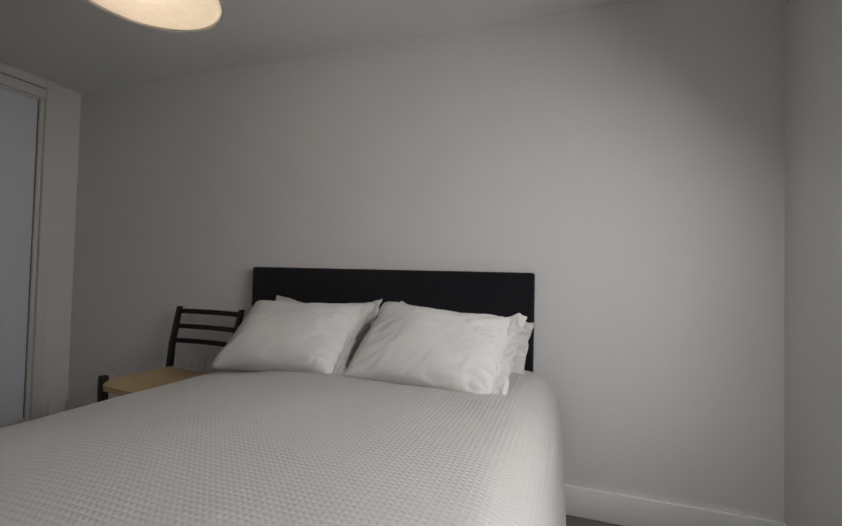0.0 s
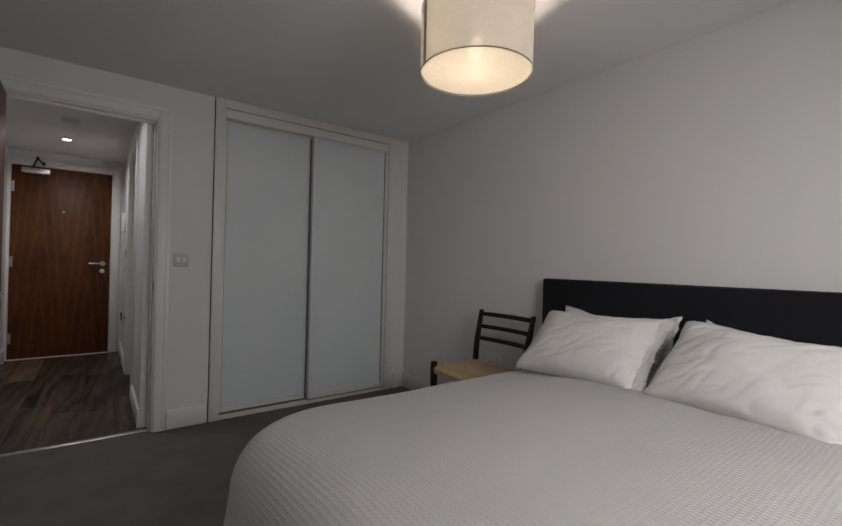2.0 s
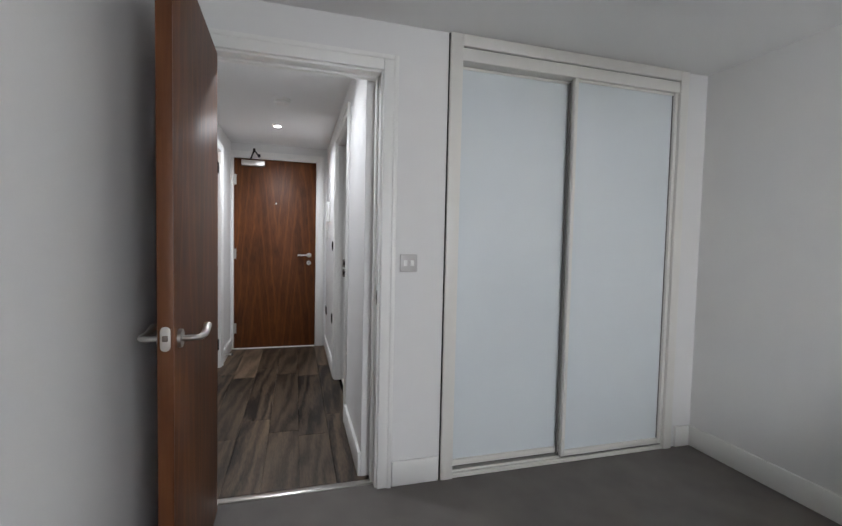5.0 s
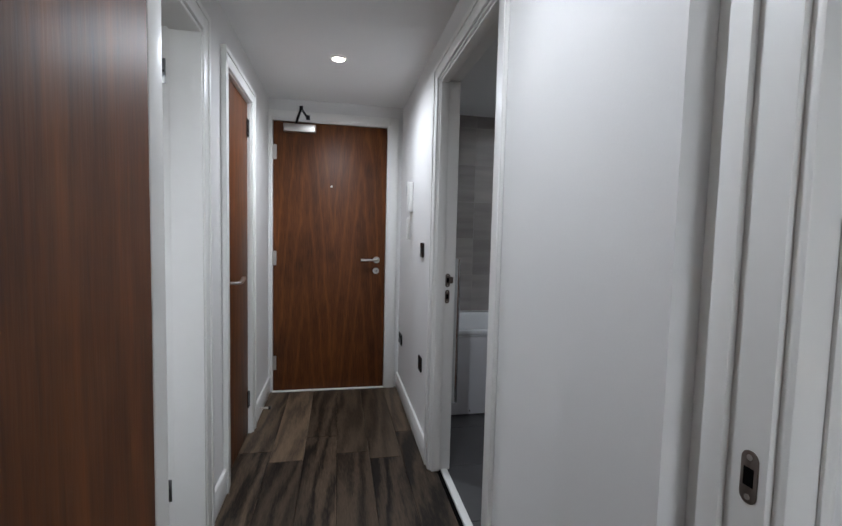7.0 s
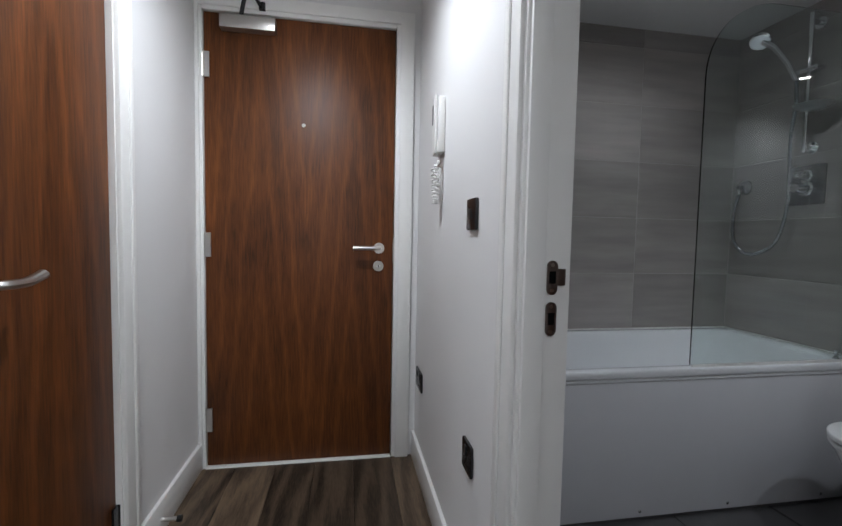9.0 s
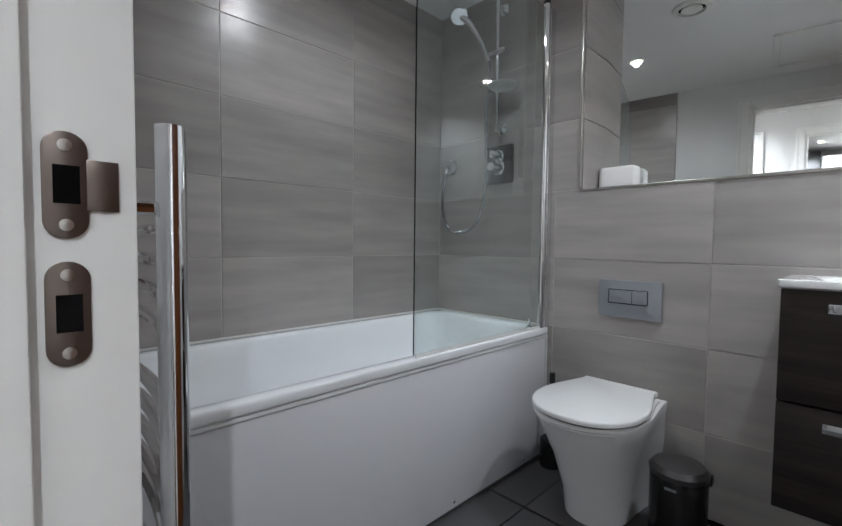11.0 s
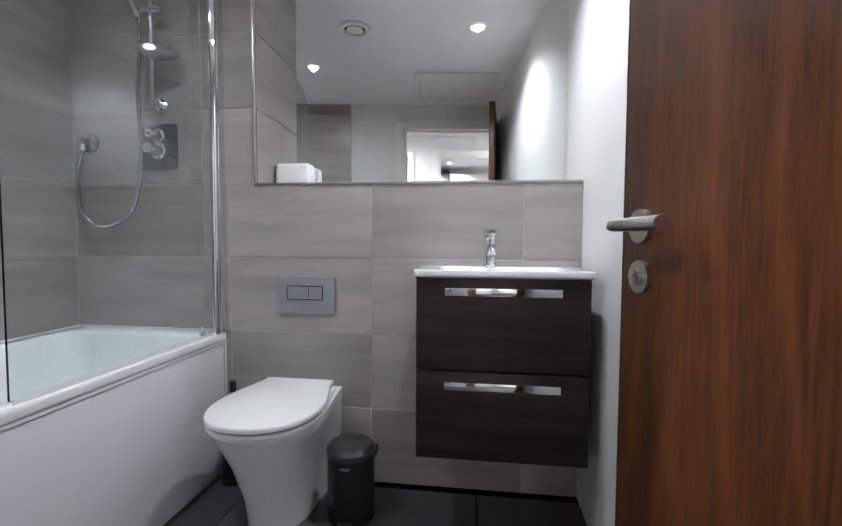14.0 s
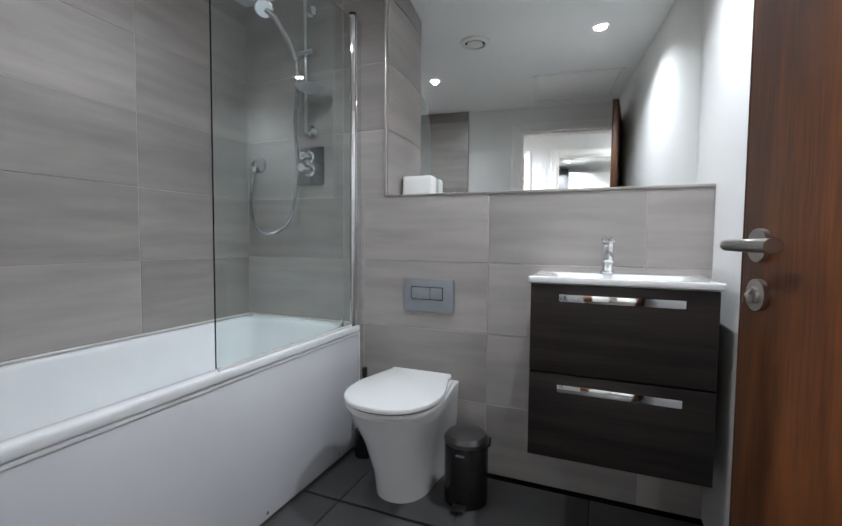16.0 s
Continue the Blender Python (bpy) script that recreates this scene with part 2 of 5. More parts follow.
def mesh_of(name, bm, mat, sharp=35):
    bmesh.ops.recalc_face_normals(bm, faces=bm.faces)
    data = bpy.data.meshes.new(name)
    bm.to_mesh(data)
    bm.free()
    for p in data.polygons:
        p.use_smooth = True
    data.set_sharp_from_angle(angle=radians(sharp))
    data.materials.append(mat)
    return data


def part(name, bm, mat, parent=None, label="", sharp=35, placed=True):
    """Links a bmesh as one mesh under a thing or a part. placed: its corners are given in the world."""
    data = mesh_of(name, bm, mat, sharp)
    if parent and placed:
        data.transform(HOME[parent].inverted())
    ob = new(name, data)
    if parent:
        ob.parent = parent
        HOME[ob] = HOME[parent]
    else:
        HOME[ob] = Matrix.Identity(4)
    return tagged(ob, label)


def setting(name, bm, mat, label="", category=""):
    return tagged(part(name, bm, mat), label, category, kind="structure")


def box(bm, x0, y0, z0, x1, y1, z1, bevel=0.0, seg=2):
    m = Matrix.LocRotScale(((x0 + x1) / 2, (y0 + y1) / 2, (z0 + z1) / 2), None, (abs(x1 - x0), abs(y1 - y0), abs(z1 - z0)))
    made = bmesh.ops.create_cube(bm, size=1, matrix=m)
    if bevel:
        edges = list({e for v in made["verts"] for e in v.link_edges})
        bmesh.ops.bevel(bm, geom=edges, offset=bevel, segments=seg, affect="EDGES", profile=0.5)
    return bm


def boxes(*rows, bevel=0.0, seg=2):
    bm = bmesh.new()
    for r in rows:
        box(bm, *r, bevel=bevel, seg=seg)
    return bm


def turned(profile, at=(0, 0, 0), axis="z", seg=24, closed=True):
    """A lathe body from (radius, height) pairs about an axis through at."""
    bm = bmesh.new()
    rings = []
    for r, h in profile:
        ring = []
        for i in range(seg):
            a = 2 * math.pi * i / seg
            c, s = r * math.cos(a), r * math.sin(a)
            p = {"z": (c, s, h), "x": (h, c, s), "y": (c, h, s)}[axis]
            ring.append(bm.verts.new(Vector(p) + Vector(at)))
        rings.append(ring)
    for a, b in zip(rings, rings[1:]):
        for i in range(seg):
            bm.faces.new((a[i], a[(i + 1) % seg], b[(i + 1) % seg], b[i]))
    if closed:
        for ring in (rings[0], rings[-1]):
            bm.faces.new(ring)
    return bm


def tube(points, radius, seg=10, squash=1.0, bm=None):
    """A round bar along points, mitred by averaged directions."""
    bm = bm or bmesh.new()
    pts = [Vector(p) for p in points]
    rings = []
    up = Vector((0, 0, 1))
    for i, p in enumerate(pts):
        d = (pts[min(i + 1, len(pts) - 1)] - pts[max(i - 1, 0)]).normalized()
        side = d.cross(up)
        if side.length < 0.05:
            side = d.cross(Vector((0, 1, 0)))
        side.normalize()
        top = side.cross(d).normalized()
        r = radius[i] if isinstance(radius, (list, tuple)) else radius
        rings.append([bm.verts.new(p + r * (math.cos(a) * side + squash * math.sin(a) * top)) for a in (2 * math.pi * k / seg for k in range(seg))])
    for a, b in zip(rings, rings[1:]):
        for i in range(seg):
            bm.faces.new((a[i], a[(i + 1) % seg], b[(i + 1) % seg], b[i]))
    bm.faces.new(rings[0])
    bm.faces.new(rings[-1])
    return bm


def arc(points, steps=6):
    """Smooths a polyline by Catmull-Rom."""
    p = [Vector(q) for q in points]
    out = []
    for i in range(len(p) - 1):
        a, b, c, d = p[max(i - 1, 0)], p[i], p[i + 1], p[min(i + 2, len(p) - 1)]
        for k in range(steps):
            t = k / steps
            out.append(0.5 * ((2 * b) + (c - a) * t + (2 * a - 5 * b + 4 * c - d) * t * t + (3 * b - a - 3 * c + d) * t ** 3))
    return out + [p[-1]]


def prism(outline, z0, z1, bevel=0.0):
    """A plate of an (x, y) outline between two heights."""
    bm = bmesh.new()
    f = bm.faces.new([bm.verts.new((x, y, z0)) for x, y in outline])
    top = bmesh.ops.extrude_face_region(bm, geom=[f])
    bmesh.ops.translate(bm, verts=[v for v in top["geom"] if isinstance(v, bmesh.types.BMVert)], vec=(0, 0, z1 - z0))
    if bevel:
        bmesh.ops.bevel(bm, geom=[e for e in bm.edges if abs(e.verts[0].co.z - e.verts[1].co.z) < 1e-6], offset=bevel, segments=2, affect="EDGES", profile=0.5)
    return bm


# ---- the large structure ----
def wall(name, rows, label, mat=PAINT):
    return setting(name, boxes(*rows), mat, label, "wall")


T = 0.12
wall("wall_bedroom_door", [(-T, 0.06, 0, 0, 0.30, H), (-T, 0.30, 2.02, 0, 1.06, H), (-T, 1.06, 0, 0, 1.40, H), (-T, 1.40, 2.2, 0, 2.87, H), (-T, 2.87, 0, 0, 3.14, H)], "off-white painted partition wall with doorway and wardrobe opening")
wall("wall_bedroom_side", [(0, 0.06, 0, 4.15, 0.18, H)], "off-white painted plain bedroom side wall")
wall("wall_headboard", [(0, 3.02, 0, 4.15, 3.14, H)], "off-white painted bedroom wall behind the bed")
wall("wall_window", [(4.03, 0.18, 0, 4.15, 1.14, H), (4.03, 2.22, 0, 4.15, 3.02, H), (4.03, 1.14, 0, 4.15, 2.22, 0.85), (4.03, 1.14, 2.1, 4.15, 2.22, H)], "off-white painted bedroom wall with a window opening")
wall("wall_wardrobe_back", [(-0.74, 1.12, 0, -0.62, 3.02, H), (-0.62, 1.3, 0, -T, 1.4, H), (-0.62, 2.87, 0, -T, 3.02, H)], "plain white wardrobe alcove walls")
BX0, BX1 = -1.718, -0.87
YH, YB = 1.0, 1.108
wall("wall_hall_right", [(BX1, YH, 0, -T, YB, H), (BX0, YH, 2.055, BX1, YB, H), (-3.0418, YH, 0, BX0, YB, H)], "off-white painted hall wall with bathroom doorway")
LX0, LX1 = -1.353, -0.66
CX0, CX1 = -2.29, -1.72
YL = -0.01
wall("wall_hall_left", [(LX1, -0.15, 0, -T, YL, H), (LX0, -0.15, 2.02, LX1, YL, H), (CX1, -0.15, 0, LX0, YL, H), (CX0, -0.15, 2.02, CX1, YL, H), (-2.98, -0.15, 0, CX0, YL, H), (CX0, -0.15, 0, CX1, -0.12, 2.02)], "off-white painted hall wall with doorway and cupboard")
wall("wall_hall_end", [(-T, -0.15, 0, 0, 0.06, H)], "off-white painted hall end wall")
wall("wall_front", [(-3.10, -0.15, 0, -2.98, YL, H), (-3.10, YL, 2.13, -2.98, 0.95, H), (-3.10, 0.95, 0, -2.98, YH, H), (-3.14, YL, 0, -3.10, 0.95, 2.13)], "off-white painted wall round the front door")
wall_bath_far = wall("wall_bathroom_bath_side", [(-3.15, 1.0, 0, -3.0418, 3.1, H)], "wall behind the bath clad in taupe tiles", GROUT)
wall_bath_back = wall("wall_bathroom_back", [(-3.0418, 2.8368, 0, -2.2085, 3.27, H), (-2.2085, 2.8368, 0, -0.74, 3.27, 1.2225), (-2.2085, 3.20, 1.2225, -0.74, 3.27, H)], "taupe tiled bathroom wall with mirror recess and ledge", GROUT)
wall_bath_near = wall("wall_bathroom_near_end", [(-3.0418, YB + 0.001, 0, -2.203, YB + 0.0183, H)], "taupe tiled wall at the foot of the bath", GROUT)
wall("wall_bathroom_right", [(-0.90, 1.12, 0, -0.74, 2.8366, 1.2225), (-0.90, 1.12, 1.2225, -0.74, 3.1998, H)], "white painted bathroom wall beside the basin")
wall("wall_living_room", [(-3.2, -2.6, 0, 1.2, -2.5, H), (-3.2, -2.5, 0, -3.1, -0.15, H), (1.1, -2.5, 0, 1.2, -1.0, H), (1.1, -0.25, 0, 1.2, -0.15, H), (1.1, -1.0, 0, 1.2, -0.25, 0.85), (1.1, -1.0, 2.1, 1.2, -0.25, H), (-T, -0.15, 0, 1.1, -0.05, H)], "plain white living room walls")
setting("ceiling_bedroom", boxes((0, 0.06, H, 4.15, 3.14, H + 0.1)), CEIL, "flat white painted bedroom ceiling", "ceiling")
setting("ceiling_hall", boxes((-3.15, -0.15, H, 0, 1.12, H + 0.1)), CEIL, "flat white painted hall ceiling", "ceiling")
setting("ceiling_bathroom", boxes((-3.15, 1.12, H, 0, 3.27, H + 0.1)), CEIL, "flat white painted bathroom ceiling", "ceiling")
setting("ceiling_living_room", boxes((-3.2, -2.6, H, 1.2, -0.15, H + 0.1)), CEIL, "flat white painted living room ceiling", "ceiling")
setting("floor_bedroom", boxes((-0.05, 0.06, -0.05, 4.15, 3.14, 0.0)), CARPET, "mid-grey short pile bedroom carpet", "carpet")
setting("floor_wardrobe", boxes((-0.74, 1.12, -0.05, -0.05, 3.14, 0.0)), CARPET, "grey carpet inside the wardrobe", "carpet")
floor_hall = setting("floor_hall", boxes((-3.15, -0.15, -0.06, -0.05, 1.075, -0.01)), VOID, "dark brown wood plank hall floor", "floor")
floor_bath = setting("floor_bathroom", boxes((-3.15, 1.075, -0.06, -0.74, 3.1, -0.01)), VOID, "dark grey tiled bathroom floor", "floor")
setting("floor_living_room", boxes((-3.2, -2.6, -0.06, 1.2, -0.15, 0.0)), BOARD, "dark wood living room floor", "floor")


# ---- trim ----
def architrave(name, axis, face, out, a, b, top, w=0.07, d=0.018):
    """Three mitred-looking boards round an opening; face: the wall's plane, out: +1 or -1."""
    rows = []
    for lo, hi, z0, z1 in ((a - w, a, 0, top + w), (b, b + w, 0, top + w), (a, b, top, top + w)):
        p = (face, face + out * d)
        rows.append((min(p), lo, z0, max(p), hi, z1) if axis == "x" else (lo, min(p), z0, hi, max(p), z1))
    bm = boxes(*rows, bevel=0.004)
    for lo, hi, z0, z1 in ((a - w, a - w + 0.022, 0, top + w), (b + w - 0.022, b + w, 0, top + w), (a - w + 0.022, b + w - 0.022, top + w - 0.022, top + w)):
        p = (face + out * (d - 0.001), face + out * (d + 0.006))
        box(bm, *((min(p), lo, z0, max(p), hi, z1) if axis == "x" else (lo, min(p), z0, hi, max(p), z1)), bevel=0.003)
    return setting(name, bm, GLOSS, "white satin painted timber door architrave", "architrave")


def lining(name, axis, a, b, f0, f1, top, stop, wide=0.035):
    """Door lining boards with a stop bead, within the wall's thickness f0 to f1."""
    t = 0.025
    rows = []
    for lo, hi, z0, z1 in ((a, a + t, 0, top), (b - t, b, 0, top), (a + t, b - t, top - t, top)):
        rows.append((f0, lo, z0, f1, hi, z1) if axis == "x" else (lo, f0, z0, hi, f1, z1))
    for lo, hi, z0, z1 in ((a + t, a + t + 0.012, 0, top - t), (b - t - 0.012, b - t, 0, top - t), (a + t, b - t, top - t - 0.012, top - t)):
        rows.append((stop, lo, z0, stop + wide, hi, z1) if axis == "x" else (lo, stop, z0, hi, stop + wide, z1))
    return setting(name, boxes(*rows, bevel=0.002), GLOSS, "white satin painted timber door lining", "door lining")


architrave("trim_bedroom_door", "x", 0.0, 1, 0.30, 1.06, 2.015)
lining("trim_bedroom_lining", "x", 0.285, 1.075, -T, 0.001, 2.03, -0.09)
architrave("trim_bathroom_door", "y", YH, -1, BX0, BX1, 2.035, d=0.012)
architrave("trim_bathroom_door_inside", "y", YB, 1, BX0 - 0.012, BX1 - 0.03, 2.035, d=0.005)
lining("trim_bathroom_lining", "y", BX0 - 0.015, BX1 + 0.015, YH - 0.001, YB + 0.001, 2.05, 1.006, 0.043)
architrave("trim_living_door", "y", YL, 1, LX0, LX1, 2.0)
lining("trim_living_lining", "y", LX0 - 0.015, LX1 + 0.015, -0.151, YL + 0.001, 2.015, -0.108, 0.112)
architrave("trim_cupboard_door", "y", YL, 1, CX0, CX1, 2.0, 0.07)


def skirting(name, rows, axis_out):
    bm = bmesh.new()
    for r in rows:
        box(bm, *r, bevel=0.004)
    return setting(name, bm, GLOSS, "white satin painted skirting board", "skirting board")


S = 0.016
skirting("baseboard_bedroom_head", [(0, 3.02 - S, 0, 4.03, 3.02, 0.125)], 0)
skirting("baseboard_bedroom_door_wall", [(0, 1.135, 0, S, 1.375, 0.125), (0, 2.90, 0, S, 3.003, 0.125)], 0)
skirting("baseboard_bedroom_side", [(S, 0.18, 0, 4.03, 0.18 + S, 0.125)], 0)
skirting("baseboard_window_wall", [(4.03 - S, 0.2, 0, 4.03, 3.0, 0.125)], 0)
skirting("baseboard_hall_right", [(-2.98, YH - S, 0, BX0 - 0.075, YH, 0.125), (BX1 + 0.075, YH - S, 0, -0.122, YH, 0.125)], 0)
skirting("baseboard_hall_left", [(-2.98, YL, 0, CX0 - 0.065, YL + S, 0.125), (CX1 + 0.065, YL, 0, LX0 - 0.075, YL + S, 0.125), (LX1 + 0.075, YL, 0, -0.122, YL + S, 0.125)], 0)
setting("threshold_bedroom", boxes((-0.075, 0.31, -0.01, -0.035, 1.05, 0.006), bevel=0.003), STEEL, "thin metal threshold strip between carpet and wood", "threshold")
setting("threshold_bathroom", boxes((BX0 + 0.01, 1.06, -0.01, BX1 - 0.01, 1.095, 0.006), bevel=0.003), PLASTIC, "pale threshold strip at the bathroom door", "threshold")


# ---- window behind the viewer ----
def window(name, x, y0, y1, z0, z1):
    w = tagged(thing(name, (x, (y0 + y1) / 2, z0), kind="structure"), "white framed window in a painted wall", "window")
    f = 0.05
    part("window_frame", boxes((x, y0, z0, x + 0.06, y0 + f, z1), (x, y1 - f, z0, x + 0.06, y1, z1), (x, y0 + f, z0, x + 0.06, y1 - f, z0 + f), (x, y0 + f, z1 - f, x + 0.06, y1 - f, z1), bevel=0.004), GLOSS, w)
    part("window_sill", boxes((x - 0.10, y0 - 0.03, z0 - 0.025, x, y1 + 0.03, z0), bevel=0.004), GLOSS, w)
    p = part("pane", boxes((x + 0.03, y0 + f, z0 + f, x + 0.036, y1 - f, z1 - f)), GLASS, w)
    p.visible_shadow = False
    return w


window("window_1", 4.06, 1.14, 2.22, 0.85, 2.1)
window("window_2", 1.13, -1.0, -0.25, 0.85, 2.1)


# ---- small fittings shared by the rooms ----
def lever(parent, at, out, along, name="handle", mat=STEEL, kick=0.0):
    """A lever handle on a round rose. at: rose centre on the face; out: unit vector off the face; along: the lever's way."""
    at, out, along = Vector(at), Vector(out), Vector(along)
    h = part(name, tube([at, at + out * 0.009], 0.026, 20), mat, parent, "brushed steel lever handle")
    pts = arc([at + out * 0.005, at + out * 0.042, at + out * 0.055 + along * 0.018, at + out * 0.055 + along * 0.075, at + out * 0.053 + along * 0.125 + Vector((0, 0, kick))], 5)
    part("lever", tube(pts, [0.0095 + 0.0028 * k / (len(pts) - 1) for k in range(len(pts))], 12, 0.82), mat, h)
    return h


def lock(parent, at, out, name="lock_cylinder", mat=STEEL):
    at, out = Vector(at), Vector(out)
    h = part(name, tube([at, at + out * 0.008], 0.025, 20), mat, parent, "round brushed steel escutcheon")
    if name == "thumb_turn":
        part("turn_boss", tube([at + out * 0.007, at + out * 0.014], 0.013, 16), mat, h)
        part("turn_bar", tube([at + out * 0.014 - Vector((0, 0, 0.012)), at + out * 0.017, at + out * 0.014 + Vector((0, 0, 0.012))], [0.0045, 0.0055, 0.0045], 12), mat, h)
    else:
        part("keyhole", tube([at + out * 0.007, at + out * 0.016], 0.009, 12), CHROME, h)
        part("key_slot", tube([at + out * 0.016 - Vector((0, 0, 0.006)), at + out * 0.0165 + Vector((0, 0, 0.006))], 0.0018, 6), VOID, h)
    return h


def hinge(parent, at, mat=STEEL, axis="x", height=0.1):
    x, y, z = at
    bm = tube([(x, y, z - height / 2), (x, y, z + height / 2)], 0.006, 8)
    if axis == "x":
        box(bm, x - 0.003, y - 0.03, z - height / 2, x + 0.003, y + 0.03, z + height / 2)
    else:
        box(bm, x - 0.03, y - 0.003, z - height / 2, x + 0.03, y + 0.003, z + height / 2)
    return part("hinge", bm, mat, parent, "small steel butt hinge")


def rounded(w, h, r, seg=6):
    out = []
    for cx, cy, a0 in ((w / 2 - r, h / 2 - r, 0), (-w / 2 + r, h / 2 - r, 90), (-w / 2 + r, -h / 2 + r, 180), (w / 2 - r, -h / 2 + r, 270)):
        for k in range(seg + 1):
            a = radians(a0 + 90 * k / seg)
            out.append((cx + r * math.cos(a), cy + r * math.sin(a)))
    return out


def plate(w, h, depth, at, out, r=0.006, bevel=0.002):
    """A thin upright rounded plate on a wall: out is 'x', '-x', 'y' or '-y'."""
    bm = prism(rounded(w, h, r), 0, depth, bevel)
    turn = {"-y": pose(0, 0, 0, 90, 0, 0), "y": pose(0, 0, 0, 90, 0, 180), "x": pose(0, 0, 0, 90, 0, 90), "-x": pose(0, 0, 0, 90, 0, -90)}[out]
    bmesh.ops.transform(bm, matrix=Matrix.Translation(at) @ turn, verts=bm.verts)
    return bm


def downlight(x, y, room):
    d = thing("downlight", (x, y, H), label="white recessed ceiling downlight, lit, in the " + room, category="downlight", group="ceiling downlights")
    part("bezel", turned([(0.030, -0.004), (0.034, -0.010), (0.043, -0.009), (0.045, 0.0)], (x, y, H), closed=False), GLOSS, d)
    part("lit_lens", turned([(0.029, -0.005), (0.002, -0.005)], (x, y, H)), SPOTGLOW, d, "glowing lamp face")
    return d


for room, spots in SPOTS.items():
    for x, y, power, wide in spots:
        downlight(x, y, room.replace("_", " "))


# ---- bedroom ----
def door_leaf(name, hinge_at, turn, length, height, thick, label, opened_by=1):
    """A flush veneered leaf from its hinge along local +x; thickness to local +y."""
    d = thing(name, hinge_at, turn, label, "door", kind="structure")
    part("leaf", boxes((0.006, 0, 0.006, length - 0.006, thick, height), bevel=0.0015), WALNUT, d, "walnut veneered flush door leaf", placed=False)
    part("lipping", boxes((length - 0.0062, 0.0005, 0.006, length, thick - 0.0005, height - 0.0005), bevel=0.001), EDGE, d, placed=False)
    return d


def local_lever(d, at, out, along, kick=0.0, mat=STEEL):
    at, out, along = Vector(at), Vector(out), Vector(along)
    m = HOME[d]
    r = m.to_3x3()
    return lever(d, m @ at, r @ out, r @ along, mat=mat, kick=kick)


bed_door = door_leaf("door_bedroom", (0.004, 0.306, 0), 1.2, 0.757, 1.99, 0.04, "open walnut veneer bedroom door against the side wall")
local_lever(bed_door, (0.70, 0.04, 0.93), (0, 1, 0), (-1, 0, 0), 0.012)
local_lever(bed_door, (0.70, 0.0, 0.93), (0, -1, 0), (-1, 0, 0), 0.012)
part("latch_plate", plate(0.025, 0.066, 0.002, HOME[bed_door] @ Vector((0.757, 0.02, 0.94)), "x", 0.012, 0.0005), STEEL, bed_door, "rounded steel latch forend")
part("latch_bolt", boxes((0.757, 0.013, 0.934, 0.7635, 0.027, 0.950), bevel=0.002), BRONZE, bed_door, "small dark latch bolt", placed=False)
for z in (0.25, 1.75):
    leaf = part("hinge_leaf", boxes((-0.034, 0.3102, z - 0.05, 0.002, 0.3128, z + 0.05), bevel=0.0008), STEEL, bed_door, "steel butt hinge leaf on the lining")
    part("knuckle", tube([(0.006, 0.3165, z - 0.05), (0.006, 0.3165, z + 0.05)], 0.006, 10), STEEL, leaf)
    for dz in (-0.033, 0.0, 0.033):
        part("screw", turned([(0.0035, 0.0), (0.0035, 0.0007), (0.001, 0.001)], (-0.016, 0.3128, z + dz), axis="y", seg=10), STEEL, leaf)
    hinge(bed_door, (0.006, 0.300, z))


keep = thing("bedroom_strike_plate", (-0.03, 1.05, 0.94), label="dark bronze latch strike plate on the bedroom door lining", category="strike plate")
part("plate", plate(0.024, 0.072, 0.0018, (-0.022, 1.0502, 0.94), "-y", 0.0118, 0.0004), BRONZE, keep)
part("latch_hole", boxes((-0.029, 1.0476, 0.928, -0.015, 1.0484, 0.953)), VOID, keep)
for dz in (-0.027, 0.027):
    part("screw", turned([(0.004, 0.0), (0.004, -0.0008), (0.001, -0.0012)], (-0.022, 1.0484, 0.94 + dz), axis="y", seg=12), STEEL, keep)


